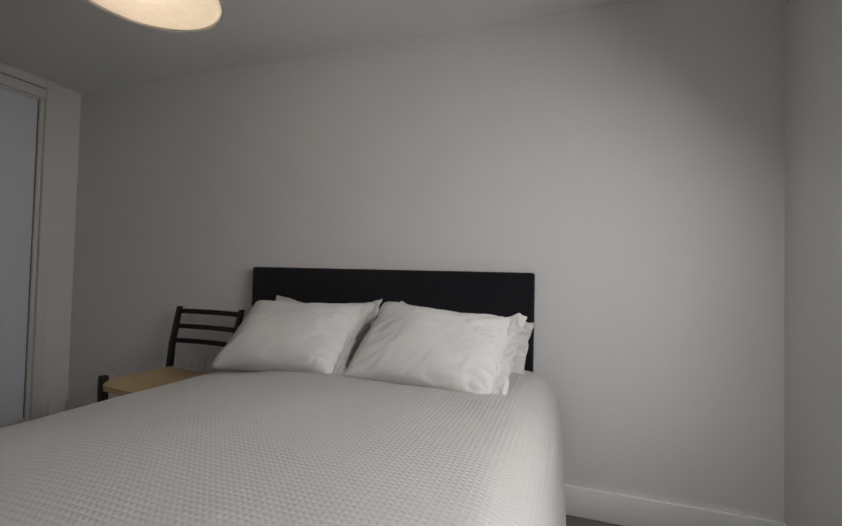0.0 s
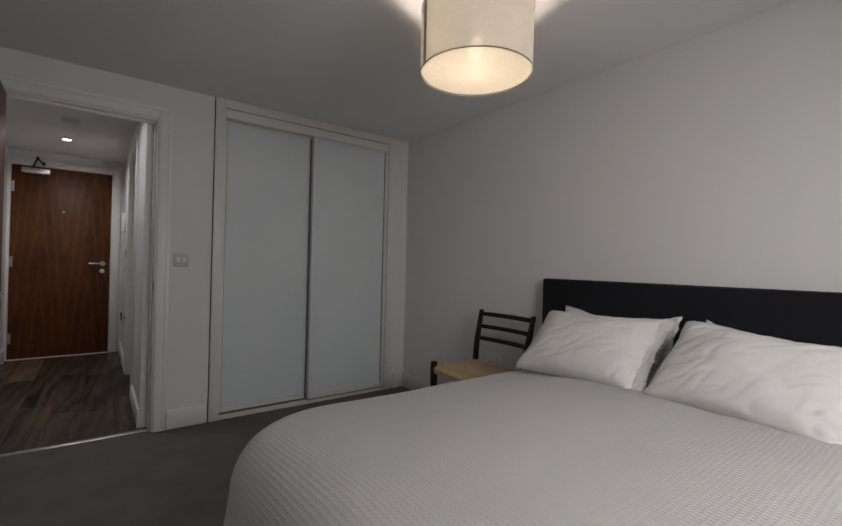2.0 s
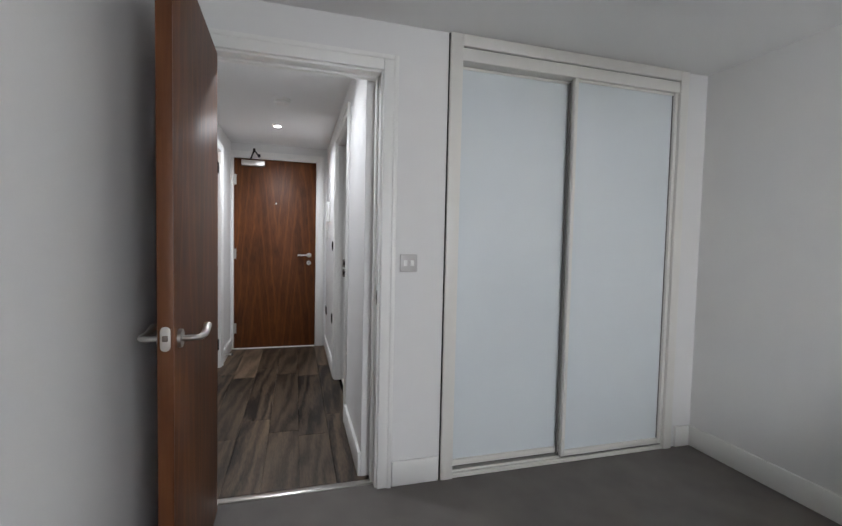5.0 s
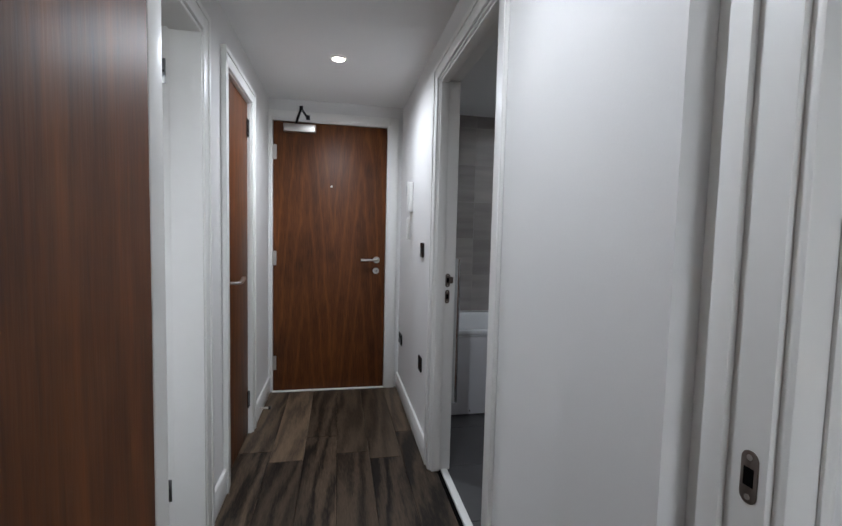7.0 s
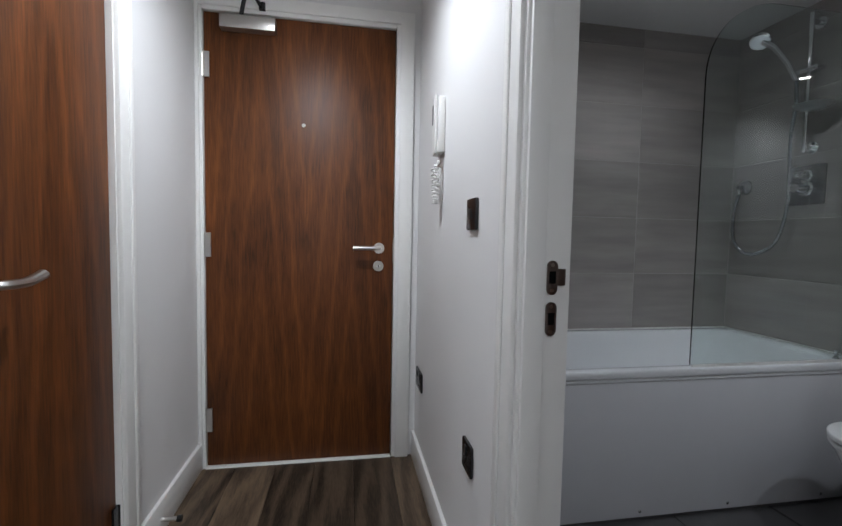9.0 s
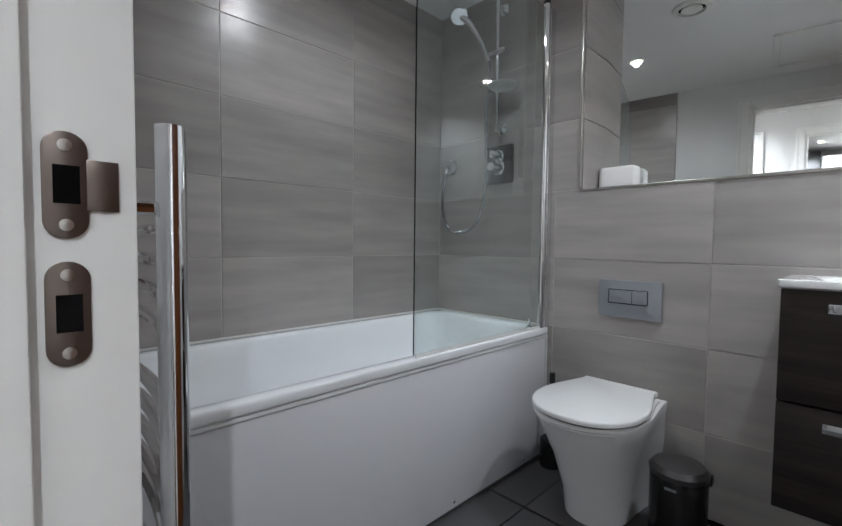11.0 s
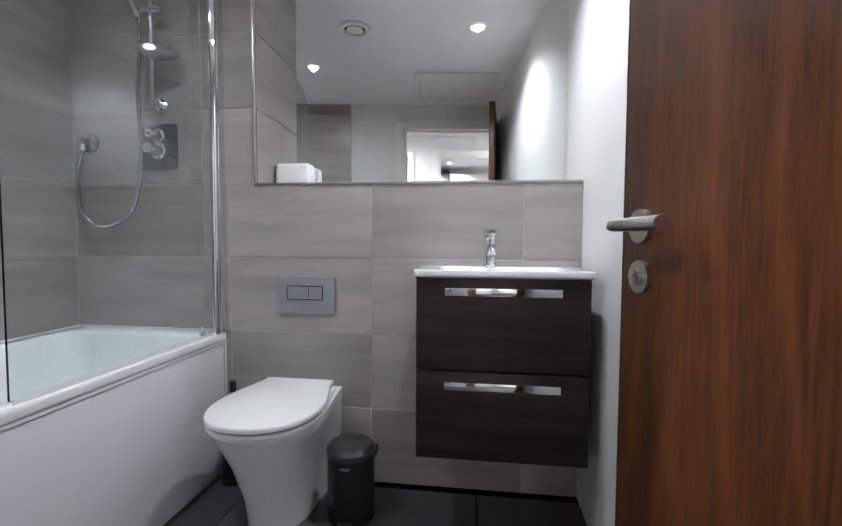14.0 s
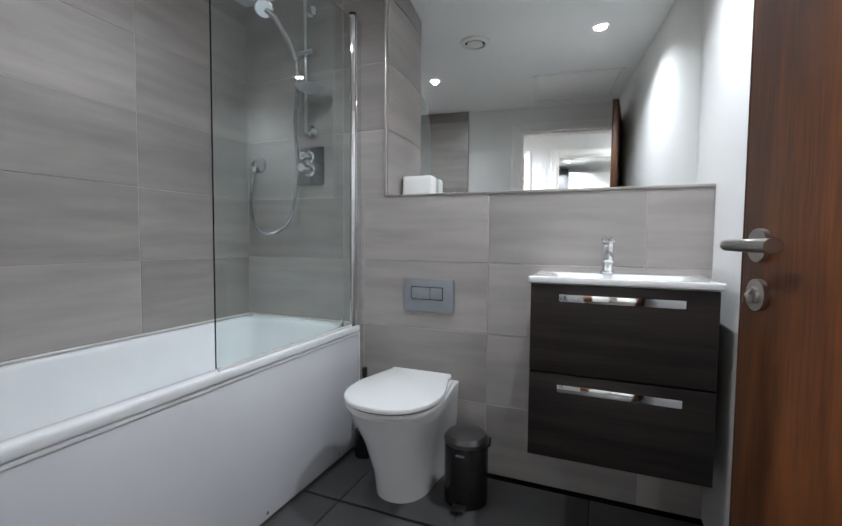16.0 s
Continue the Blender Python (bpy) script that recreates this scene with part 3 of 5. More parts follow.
def bedspread():
    cx, x_half, y_back, y_foot, r, top = 2.392, 0.825, 2.93, 1.08, 0.36, 0.632
    bm = bmesh.new()
    nx, ny = 96, 110
    drop = 0.50
    grid = []
    cloth = {}
    uv = bm.loops.layers.uv.new("cloth")
    for j in range(ny + 1):
        row = []
        for i in range(nx + 1):
            s = -x_half - drop + (2 * x_half + 2 * drop) * i / nx
            t = y_foot - drop + (y_back - y_foot + drop) * j / ny
            qx = max(abs(s) - (x_half - r), 0)
            qy = max((y_foot + r) - t, 0)
            d = math.hypot(qx, qy) - r if (qx or qy) else -1
            edge = 0.15
            if d <= -edge or not (qx or qy):
                px, py, down = s, t, 0.0
            else:
                n = Vector((math.copysign(qx, s), -qy)).normalized()
                base = Vector((math.copysign(min(abs(s), x_half - r), s), max(t, y_foot + r)))
                a = (d + edge) / edge
                if a < 1.57:
                    out, down = r - edge + edge * math.sin(a), edge * (1 - math.cos(a))
                else:
                    down = edge + (a - 1.57) * edge
                    fold = math.sin(9 * math.atan2(qy, qx) + 3.0 * s + 2 * t) * 0.012
                    out = r + (0.17 if s < 0 else 0.07) * (down - edge) + fold * min(1, (down - edge) * 5)
                p = base + n * out
                px, py = p.x, p.y
            z = top - down
            soft = noise.noise((s * 2.3, t * 2.1, 1.0)) * 0.012 + noise.noise((s * 6, t * 5, 3.0)) * 0.004
            z += soft - 0.045 * max(0, (1.5 - t)) - 0.012 * (abs(s) / x_half) ** 2 - 0.075 * (max(0, -s) / x_half) ** 1.5
            row.append(bm.verts.new((cx + px, py, max(z, 0.06))))
            cloth[row[-1]] = (s, t)
        grid.append(row)
    for j in range(ny):
        for i in range(nx):
            f = bm.faces.new((grid[j][i], grid[j][i + 1], grid[j + 1][i + 1], grid[j + 1][i]))
            for loop in f.loops:
                loop[uv].uv = cloth[loop.vert]
    bmesh.ops.solidify(bm, geom=bm.faces, thickness=0.012)
    return bm


def waffle():
    mat = material("white_waffle_cotton", (0.91, 0.885, 0.855), 0.95, grain=0.03, scale=60, mix_scale=4)
    n, ln = mat.node_tree.nodes, mat.node_tree.links
    b = n["Principled BSDF"]
    b.inputs["Sheen Weight"].default_value, b.inputs["Sheen Roughness"].default_value = 0.45, 0.5
    co = n.new("ShaderNodeTexCoord")
    waves = []
    for axis in ("X", "Y"):
        w = n.new("ShaderNodeTexWave")
        w.wave_type, w.bands_direction = "BANDS", axis
        w.inputs["Scale"].default_value, w.inputs["Distortion"].default_value, w.inputs["Detail"].default_value = 22.0, 0.25, 0
        ln.new(co.outputs["UV"], w.inputs["Vector"])
        waves.append(w)
    top = n.new("ShaderNodeMath")
    top.operation = "MAXIMUM"
    ln.new(waves[0].outputs["Fac"], top.inputs[0])
    ln.new(waves[1].outputs["Fac"], top.inputs[1])
    bp = n.new("ShaderNodeBump")
    bp.inputs["Strength"].default_value, bp.inputs["Distance"].default_value = 0.6, 0.0025
    ln.new(top.outputs[0], bp.inputs["Height"])
    ln.new(bp.outputs[0], b.inputs["Normal"])
    return mat


bed = thing("bed", (2.34, 2.0, 0), label="made double bed with dark navy headboard against the wall", category="bed")
part("headboard", boxes((1.576, 2.945, 0.08, 3.097, 3.008, 1.052), bevel=0.012, seg=3), NAVY, bed, "dark navy fabric upholstered headboard")
part("base", boxes((1.66, 1.16, 0.06, 3.08, 2.94, 0.34), bevel=0.01), NAVY, bed, "dark fabric divan base")
part("mattress", boxes((1.68, 1.20, 0.342, 3.08, 2.94, 0.525), bevel=0.05, seg=3), LINEN, bed, "white mattress")
for fx in (1.72, 3.02):
    for fy in (1.22, 2.86):
        part("foot", turned([(0.022, 0), (0.025, 0.06)], (fx, fy, 0), seg=12), BLACK, bed)
tagged(part("bedspread", bedspread(), waffle(), sharp=70), "white waffle weave bedspread draped over the bed", "bedspread")


def pillow(width, height, thick, m, seed, label):
    bm = bmesh.new()
    nu, nv = 72, 50
    rows = {}
    for side in (1, -1):
        for j in range(nv + 1):
            for i in range(nu + 1):
                u, v = -1 + 2 * i / nu, -1 + 2 * j / nv
                rim = i in (0, nu) or j in (0, nv)
                if side == -1 and rim:
                    rows[side, i, j] = rows[1, i, j]
                    continue
                q = min(1.0, (u + 0.05) / 0.86) if u > 0 else u - 0.05 * (1 + u)
                body = max(0.0, (1 - abs(q) ** 2.6)) ** 0.5 * max(0.0, (1 - abs(v) ** 2.6)) ** 0.5
                pull = 1 - 0.06 * (1 - v * v) * abs(u) ** 3
                lift = 1 - 0.07 * (1 - u * u) * abs(v) ** 3
                e = max(abs(u), abs(v))
                crease = noise.noise((u * 2.2 + seed, v * 2.0, seed * 2.0)) * 0.010
                ridge = abs(noise.noise((u * 4 - v * 3 + seed, (u + v) * 1.3, 7.0 + seed)))
                # tucks fan out from the open, hemmed end
                fan = math.atan2(v - 0.35, 1.25 - u) * 3.4 + 0.6 * noise.noise((u * 3, v * 3, seed))
                tuck = abs(noise.noise((fan * 1.6 + seed, u * 2.4, 2.0 + seed)))
                ends = max(0, u - 0.15) * 1.5 + 0.25 * max(0, -u - 0.55)
                gather = -0.030 * max(0, 0.18 - ridge) * (0.3 + e) - 0.078 * max(0, 0.17 - tuck) * ends
                hem = 1.0 if u > 0.84 else 0.0
                ruffle = noise.noise((u * 4, v * 4.5, seed + 4.0)) * (0.009 * hem + (0.010 if e > 0.94 else 0.002))
                z = side * (thick / 2 * body + 0.004) + (crease + gather) * (1 if side == 1 else -0.3) + ruffle
                sag = -0.02 * math.cos(u * 2.1) * (v > 0) * v
                rows[side, i, j] = bm.verts.new((u * width / 2 * pull + ruffle * 0.6, v * height / 2 * lift + sag + ruffle * 0.5, z))
    for side in (1, -1):
        for j in range(nv):
            for i in range(nu):
                bm.faces.new([rows[side, a, b] for a, b in ((i, j), (i + 1, j), (i + 1, j + 1), (i, j + 1))])
    ob = part("pillow", bm, LINEN, sharp=80)
    ob.matrix_basis = m
    return tagged(ob, label, "pillow", "pillows on the bed")


pillow(0.62, 0.40, 0.14, pose(2.06, 2.86, 0.71, 68, 0, 0), 5.0, "white cotton pillow leaning on the headboard behind another")
pillow(0.64, 0.40, 0.14, pose(2.77, 2.86, 0.685, 66, 5, 0), 9.0, "white cotton pillow tucked behind the front one")
pillow(0.635, 0.41, 0.19, pose(2.085, 2.64, 0.745, 41, -1, 2), 1.0, "creased white cotton pillow propped at the bed head")
pillow(0.645, 0.42, 0.19, pose(2.745, 2.625, 0.745, 40, 3, -3), 3.0, "creased white cotton pillow with gathered end seam")


def dining_chair():
    c = thing("dining_chair", (1.31, 2.70, 0), label="black-stained wooden ladder back chair with tan woven seat", category="chair")
    L, R = 1.08, 1.52
    def stick(points, widths, depth):
        """A bar of oblong section along points, tapering by widths."""
        bm = bmesh.new()
        rings = [[bm.verts.new((p[0] + dx * q, p[1] + dy * depth, p[2])) for dx, dy in ((-1, -1), (1, -1), (1, 1), (-1, 1))] for p, q in zip(points, widths)]
        for a, b in zip(rings, rings[1:]):
            for i in range(4):
                bm.faces.new((a[i], a[(i + 1) % 4], b[(i + 1) % 4], b[i]))
        bm.faces.new(rings[0]), bm.faces.new(rings[-1])
        bmesh.ops.bevel(bm, geom=list(bm.edges), offset=0.004, segments=2, affect="EDGES", profile=0.5)
        return bm
    for x, tx, name in ((L + 0.015, L - 0.005, "back_post"), (R - 0.015, R + 0.005, "back_post")):
        part(name, stick([(x, 2.85, 0.0), (x, 2.865, 0.2), (x, 2.86, 0.44), (tx + (x - tx) * 0.4, 2.885, 0.6), (tx, 2.935, 0.812)], [0.012, 0.015, 0.018, 0.017, 0.012], 0.013), BLACKWOOD, c)
    for x in (L, R + 0.005):
        part("front_leg", stick([(x, 2.50, 0.0), (x, 2.505, 0.25), (x, 2.505, 0.44), (x, 2.505, 0.497)], [0.010, 0.015, 0.018, 0.016], 0.017), BLACKWOOD, c)
    part("cord_end", tube(arc([(L + 0.012, 2.515, 0.496), (L - 0.01, 2.53, 0.512), (L + 0.015, 2.55, 0.518), (L + 0.05, 2.545, 0.49)], 6), 0.0022, 6), CORD, c, "loose cord end looped over the leg")
    for z, y, h in ((0.785, 2.928, 0.028), (0.70, 2.908, 0.026), (0.62, 2.889, 0.026)):
        pts = [(L + 0.02 + (R - L - 0.04) * k / 8, y + 0.018 * math.sin(math.pi * k / 8), z) for k in range(9)]
        bm = bmesh.new()
        rings = []
        for p in pts:
            rings.append([bm.verts.new((p[0], p[1] + dy, p[2] + dz)) for dy, dz in ((-0.008, -h / 2), (0.008, -h / 2), (0.008, h / 2), (-0.008, h / 2))])
        for a, b in zip(rings, rings[1:]):
            for i in range(4):
                bm.faces.new((a[i], a[(i + 1) % 4], b[(i + 1) % 4], b[i]))
        bm.faces.new(rings[0]), bm.faces.new(rings[-1])
        part("back_slat", bm, BLACKWOOD, c)
    for a, b in (((L, 2.505, 0.16), (L + 0.015, 2.855, 0.16)), ((R, 2.505, 0.16), (R - 0.015, 2.855, 0.16))):
        part("stretcher", tube([a, b], 0.009, 8), BLACKWOOD, c)
    bm = bmesh.new()
    n = 26
    top, low = [], []
    for j in range(n + 1):
        v = j / n
        y = 2.49 + 0.375 * v
        rt, rl = [], []
        for i in range(n + 1):
            u = -1 + 2 * i / n
            x = (L + R) / 2 + u * (0.245 - 0.03 * v)
            dip = -0.026 * (1 - u * u) * (0.6 + 0.4 * math.sin(math.pi * v))
            roll = -0.018 * max(0, 1 - v / 0.1) ** 2 - 0.012 * max(0, (abs(u) - 0.9) / 0.1) ** 2
            weave = 0.0012 * math.sin(i * 3.1) * math.cos(j * 3.1)
            rt.append(bm.verts.new((x, y, 0.478 + dip + roll + weave)))
            rl.append(bm.verts.new((x, y + 0.004, 0.428 + dip * 0.8)))
        top.append(rt), low.append(rl)
    for j in range(n):
        for i in range(n):
            bm.faces.new((top[j][i], top[j][i + 1], top[j + 1][i + 1], top[j + 1][i]))
            bm.faces.new((low[j][i], low[j + 1][i], low[j + 1][i + 1], low[j][i + 1]))
    for k in range(n):
        bm.faces.new((top[0][k], low[0][k], low[0][k + 1], top[0][k + 1]))
        bm.faces.new((top[n][k], top[n][k + 1], low[n][k + 1], low[n][k]))
        bm.faces.new((top[k][0], top[k + 1][0], low[k + 1][0], low[k][0]))
        bm.faces.new((top[k][n], low[k][n], low[k + 1][n], top[k + 1][n]))
    seat = part("seat", bm, CORD, c, "tan woven paper cord seat", sharp=60)
    for k in range(16):
        x = L + 0.03 + (R - L - 0.06) * k / 15
        u = (x - (L + R) / 2) / 0.245
        part("cord_stitch", boxes((x - 0.009, 2.512, 0.470 - 0.022 * (1 - u * u), x + 0.005, 2.517, 0.4755 - 0.022 * (1 - u * u))), BLACKWOOD, seat)
    return c


dining_chair()

stand = thing("floor_lamp_base", (0.92, 2.84, 0), label="small white round lamp base with thin chrome stem beneath the chair", category="lamp")
part("base_disc", turned([(0.085, 0.0), (0.088, 0.008), (0.07, 0.018), (0.012, 0.024)], (0.92, 2.84, 0), seg=28), PLASTIC, stand)
part("stem", tube([(0.92, 2.84, 0.015), (0.92, 2.84, 0.42)], 0.006, 8), CHROME, stand)
part("flex", tube(arc([(0.93, 2.85, 0.4), (0.95, 2.93, 0.25), (1.03, 2.97, 0.12), (1.08, 2.98, 0.03)], 6), 0.003, 6), PLASTIC, stand)


def wall_socket(x, y, z, out, mat, plate_w=0.146, name="wall_socket", label="white double wall socket", gaps=2):
    s = thing(name, (x, y, z), label=label, category="socket" if "socket" in name else "switch")
    part("faceplate", plate(plate_w, 0.086, 0.009, (x, y, z), out, 0.006, 0.002), mat, s)
    o = {"x": (1, 0), "-x": (-1, 0), "y": (0, 1), "-y": (0, -1)}[out]
    for k in range(gaps):
        off = (k - (gaps - 1) / 2) * plate_w / (gaps + 0.6)
        px, py = x + o[0] * 0.009 + o[1] * off, y + o[1] * 0.009 + abs(o[0]) * off
        part("rocker", plate(0.018, 0.028, 0.004, (px, py, z + (0.0 if "switch" in name else 0.02)), out, 0.002, 0.001), BLACK if mat == BLACKMETAL else PLASTIC, s)
        if "socket" in name:
            for du, dv, pw, ph in ((0.0, 0.009, 0.004, 0.008), (-0.011, -0.006, 0.007, 0.004), (0.011, -0.006, 0.007, 0.004)):
                part("pin_hole", plate(pw, ph, 0.0008, (px + abs(o[1]) * du, py + abs(o[0]) * du, z - 0.016 + dv), out, 0.001, 0.0002), VOID, s)
    return s


wall_socket(1.13, 3.018, 0.465, "-y", PLASTIC, label="white double wall socket behind the dining chair")
wall_socket(0.0, 1.20, 1.11, "x", PEWTER, 0.086, "light_switch", "pale double light switch beside the bedroom door", 2)


def wardrobe():
    w = thing("sliding_wardrobe", (0, 2.12, 0), label="built-in sliding wardrobe with white glass doors and cream frame", category="wardrobe")
    f0, f1 = -0.118, 0.02
    for y0, y1 in ((1.387, 1.452), (2.805, 2.862)):
        part("side_frame", boxes((f0, y0, 0, f1, y1, H - 0.002), bevel=0.003), TRACK, w)
    part("scribe_gap", boxes((f0, 1.383, 0.001, f1 - 0.012, 1.3868, H - 0.003)), VOID, w, "dark joint beside the frame")
    part("top_frame", boxes((f0, 1.4525, 2.180, f1, 2.8045, H - 0.002), bevel=0.003), TRACK, w)
    part("top_track", boxes((-0.10, 1.453, 2.113, 0.012, 2.804, 2.1755), bevel=0.003), TRACK, w, "cream sliding door top track")
    part("track_gap", boxes((-0.10, 1.453, 2.1757, 0.004, 2.804, 2.1798)), VOID, w, "dark joint above the track")
    bt = part("bottom_track", boxes((-0.10, 1.453, 0, 0.012, 2.804, 0.012), bevel=0.002), TRACK, w, "cream metal floor track")
    for x in (-0.098, -0.030, 0.004):
        part("rail_lip", boxes((x, 1.455, 0.012, x + 0.004, 2.802, 0.022)), TRACK, bt)
    for x, y0, y1 in ((-0.062, 1.455, 2.135), (-0.012, 2.105, 2.802)):
        door = part("sliding_door", boxes((x - 0.010, y0 + 0.022, 0.055, x - 0.002, y1 - 0.022, 2.104)), FROST, w, "white back-painted glass sliding panel")
        for a, b in ((y0, y0 + 0.022), (y1 - 0.022, y1)):
            part("stile", boxes((x - 0.014, a, 0.03, x + 0.018, b, 2.124), bevel=0.005), TRACK, door)
        for a in (y0 + 0.0222, y1 - 0.0262):
            part("gasket", boxes((x - 0.0015, a, 0.062, x + 0.003, a + 0.004, 2.099)), RUBBER, door, "thin grey glazing gasket")
        part("bottom_rail", boxes((x - 0.013, y0 + 0.0225, 0.03, x + 0.014, y1 - 0.0225, 0.061), bevel=0.003), TRACK, door)
        part("top_rail", boxes((x - 0.013, y0 + 0.0225, 2.100, x + 0.006, y1 - 0.0225, 2.1125), bevel=0.002), TRACK, door)
        part("roller_gap", boxes((x - 0.012, y0 + 0.003, 0.0225, x + 0.010, y1 - 0.003, 0.0295)), RUBBER, door, "grey shadow gap over the track")
    part("brush_seal", boxes((-0.044, 2.098, 0.03, -0.032, 2.104, 2.10)), RUBBER, w, "dark brush seal between the doors")
    return w


wardrobe()


def pendant(x, y, z0, z1, r):
    p = thing("pendant_lamp", (x, y, H), label="cream fabric drum pendant lamp hanging from the ceiling, lit", category="lamp")
    shade_mat = bpy.data.materials.new("cream_translucent_fabric")
    shade_mat.use_nodes = True
    n, ln = shade_mat.node_tree.nodes, shade_mat.node_tree.links
    n.remove(n["Principled BSDF"])
    dif, tra, mix = n.new("ShaderNodeBsdfDiffuse"), n.new("ShaderNodeBsdfTranslucent"), n.new("ShaderNodeMixShader")
    tex, co, ramp, mp = n.new("ShaderNodeTexNoise"), n.new("ShaderNodeTexCoord"), n.new("ShaderNodeValToRGB"), n.new("ShaderNodeMapping")
    mp.inputs["Scale"].default_value = (30, 30, 260)
    tex.inputs["Scale"].default_value = 1.0
    ramp.color_ramp.elements[0].color, ramp.color_ramp.elements[1].color = (0.78, 0.75, 0.69, 1), (0.92, 0.90, 0.86, 1)
    ln.new(co.outputs["Object"], mp.inputs["Vector"])
    ln.new(mp.outputs[0], tex.inputs["Vector"])
    ln.new(tex.outputs[0], ramp.inputs[0])
    ln.new(ramp.outputs[0], dif.inputs[0])
    ln.new(ramp.outputs[0], tra.inputs[0])
    mix.inputs[0].default_value = 0.5
    ln.new(dif.outputs[0], mix.inputs[1])
    ln.new(tra.outputs[0], mix.inputs[2])
    # the bulb glows through the open weave
    thin, weave = n.new("ShaderNodeBsdfRefraction"), n.new("ShaderNodeMixShader")
    thin.inputs["IOR"].default_value, thin.inputs["Roughness"].default_value = 1.08, 0.13
    thin.inputs["Color"].default_value = (1.0, 0.94, 0.84, 1)
    weave.inputs[0].default_value = 0.22
    ln.new(mix.outputs[0], weave.inputs[1])
    ln.new(thin.outputs[0], weave.inputs[2])
    ln.new(weave.outputs[0], n["Material Output"].inputs[0])
    open_weave = shade_mat.copy()
    open_weave.name = "thin_cream_fabric"
    open_weave.node_tree.nodes["Mix Shader"].inputs[0].default_value = 0.92
    shade = part("shade", turned([(r, z0), (r, z1), (r - 0.003, z1), (r - 0.003, z0), (r, z0)], (x, y, 0), seg=64, closed=False), shade_mat, p, "cream fabric drum shade")
    for z in (z0, z1):
        part("rim_band", turned([(r + 0.001, z - 0.001), (r + 0.0025, z), (r + 0.0025, z + 0.003), (r + 0.001, z + 0.004)], (x, y, 0), seg=64, closed=False), BAND, shade)
    a = radians(255)
    part("seam", boxes((x + r * math.cos(a) - 0.006, y + r * math.sin(a) - 0.004, z0, x + r * math.cos(a) + 0.006, y + r * math.sin(a), z1)), BAND, shade)
    part("diffuser", turned([(r - 0.005, z0 + 0.006), (r - 0.005, z0 + 0.009)], (x, y, 0), seg=64), open_weave, p, "cream fabric diffuser closing the shade")
    part("bulb", turned([(0.012, 0.06), (0.028, 0.03), (0.03, 0.0), (0.02, -0.025), (0.004, -0.034)], (x, y, z0 + 0.085), seg=20), BULB, p, "glowing bulb")
    part("bulb_holder", turned([(0.02, 0.0), (0.02, 0.05), (0.006, 0.06)], (x, y, z0 + 0.145), seg=16), PLASTIC, p)
    part("flex", tube([(x, y, z0 + 0.20), (x, y, H - 0.02)], 0.003, 8), PLASTIC, p)
    part("ceiling_rose", turned([(0.012, -0.03), (0.04, -0.022), (0.046, 0.0)], (x, y, H), seg=24), PLASTIC, p)
    for k in range(3):
        b = 2 * math.pi * k / 3
        part("spoke", tube([(x, y, z1 - 0.01), (x + (r - 0.002) * math.cos(b), y + (r - 0.002) * math.sin(b), z1 - 0.01)], 0.002, 6), STEEL, p)
    return p


pendant(1.99, 1.94, 1.88, 2.13, 0.220)


# ---- hall ----
front = thing("door_front", (-2.98, 0.45, 0), label="closed walnut veneer front door with closer and steel handle", category="door", kind="structure")
part("leaf", boxes((-3.03, 0.023, 0.008, -2.985, 0.879, 2.075), bevel=0.002), WALNUT, front, "walnut veneered flush door leaf")
fr = part("door_frame", boxes((-3.09, -0.008, 0, -2.968, 0.02, 2.125), (-3.09, 0.882, 0, -2.968, 0.948, 2.125), (-3.09, 0.02, 2.078, -2.968, 0.882, 2.125), bevel=0.003), GLOSS, front, "white painted door frame")
part("frame_bead", boxes((-2.968, -0.009, 0, -2.958, 0.008, 2.15), (-2.968, 0.90, 0, -2.958, 0.965, 2.15), (-2.968, 0.008, 2.095, -2.958, 0.90, 2.15), bevel=0.003), GLOSS, fr)
part("sill_strip", boxes((-3.03, 0.02, -0.009, -2.965, 0.88, 0.006), bevel=0.002), GLOSS, front, "pale door sill strip")
lever(front, (-2.985, 0.81, 1.04), (1, 0, 0), (0, -1, 0))
lock(front, (-2.985, 0.808, 0.953), (1, 0, 0))
part("spyhole", turned([(0.008, 0.0), (0.009, 0.003), (0.005, 0.004)], (-2.985, 0.454, 1.604), axis="x", seg=14), STEEL, front, "small round door viewer")
part("strike_plate", boxes((-2.984, 0.876, 0.97, -2.966, 0.884, 1.09)), STEEL, front)
for z in (0.23, 1.045, 1.845):
    hinge(front, (-2.976, 0.018, z), height=0.11)
closer = part("door_closer", boxes((-2.985, 0.10, 1.995, -2.935, 0.335, 2.055), bevel=0.005), STEEL, front, "silver overhead door closer")
part("closer_arm", tube([(-2.945, 0.19, 2.056), (-2.86, 0.235, 2.145)], 0.009, 8), BLACKMETAL, closer, "dark closer arm")
part("closer_arm", tube([(-2.965, 0.275, 2.100), (-2.86, 0.235, 2.147)], 0.008, 8), BLACKMETAL, closer, "dark closer arm")
part("arm_pivot", turned([(0.013, -0.012), (0.013, 0.016)], (-2.86, 0.235, 2.145), seg=14), BLACKMETAL, closer)
part("arm_bracket", boxes((-2.968, 0.262, 2.09, -2.950, 0.290, 2.125), bevel=0.003), BLACKMETAL, closer)

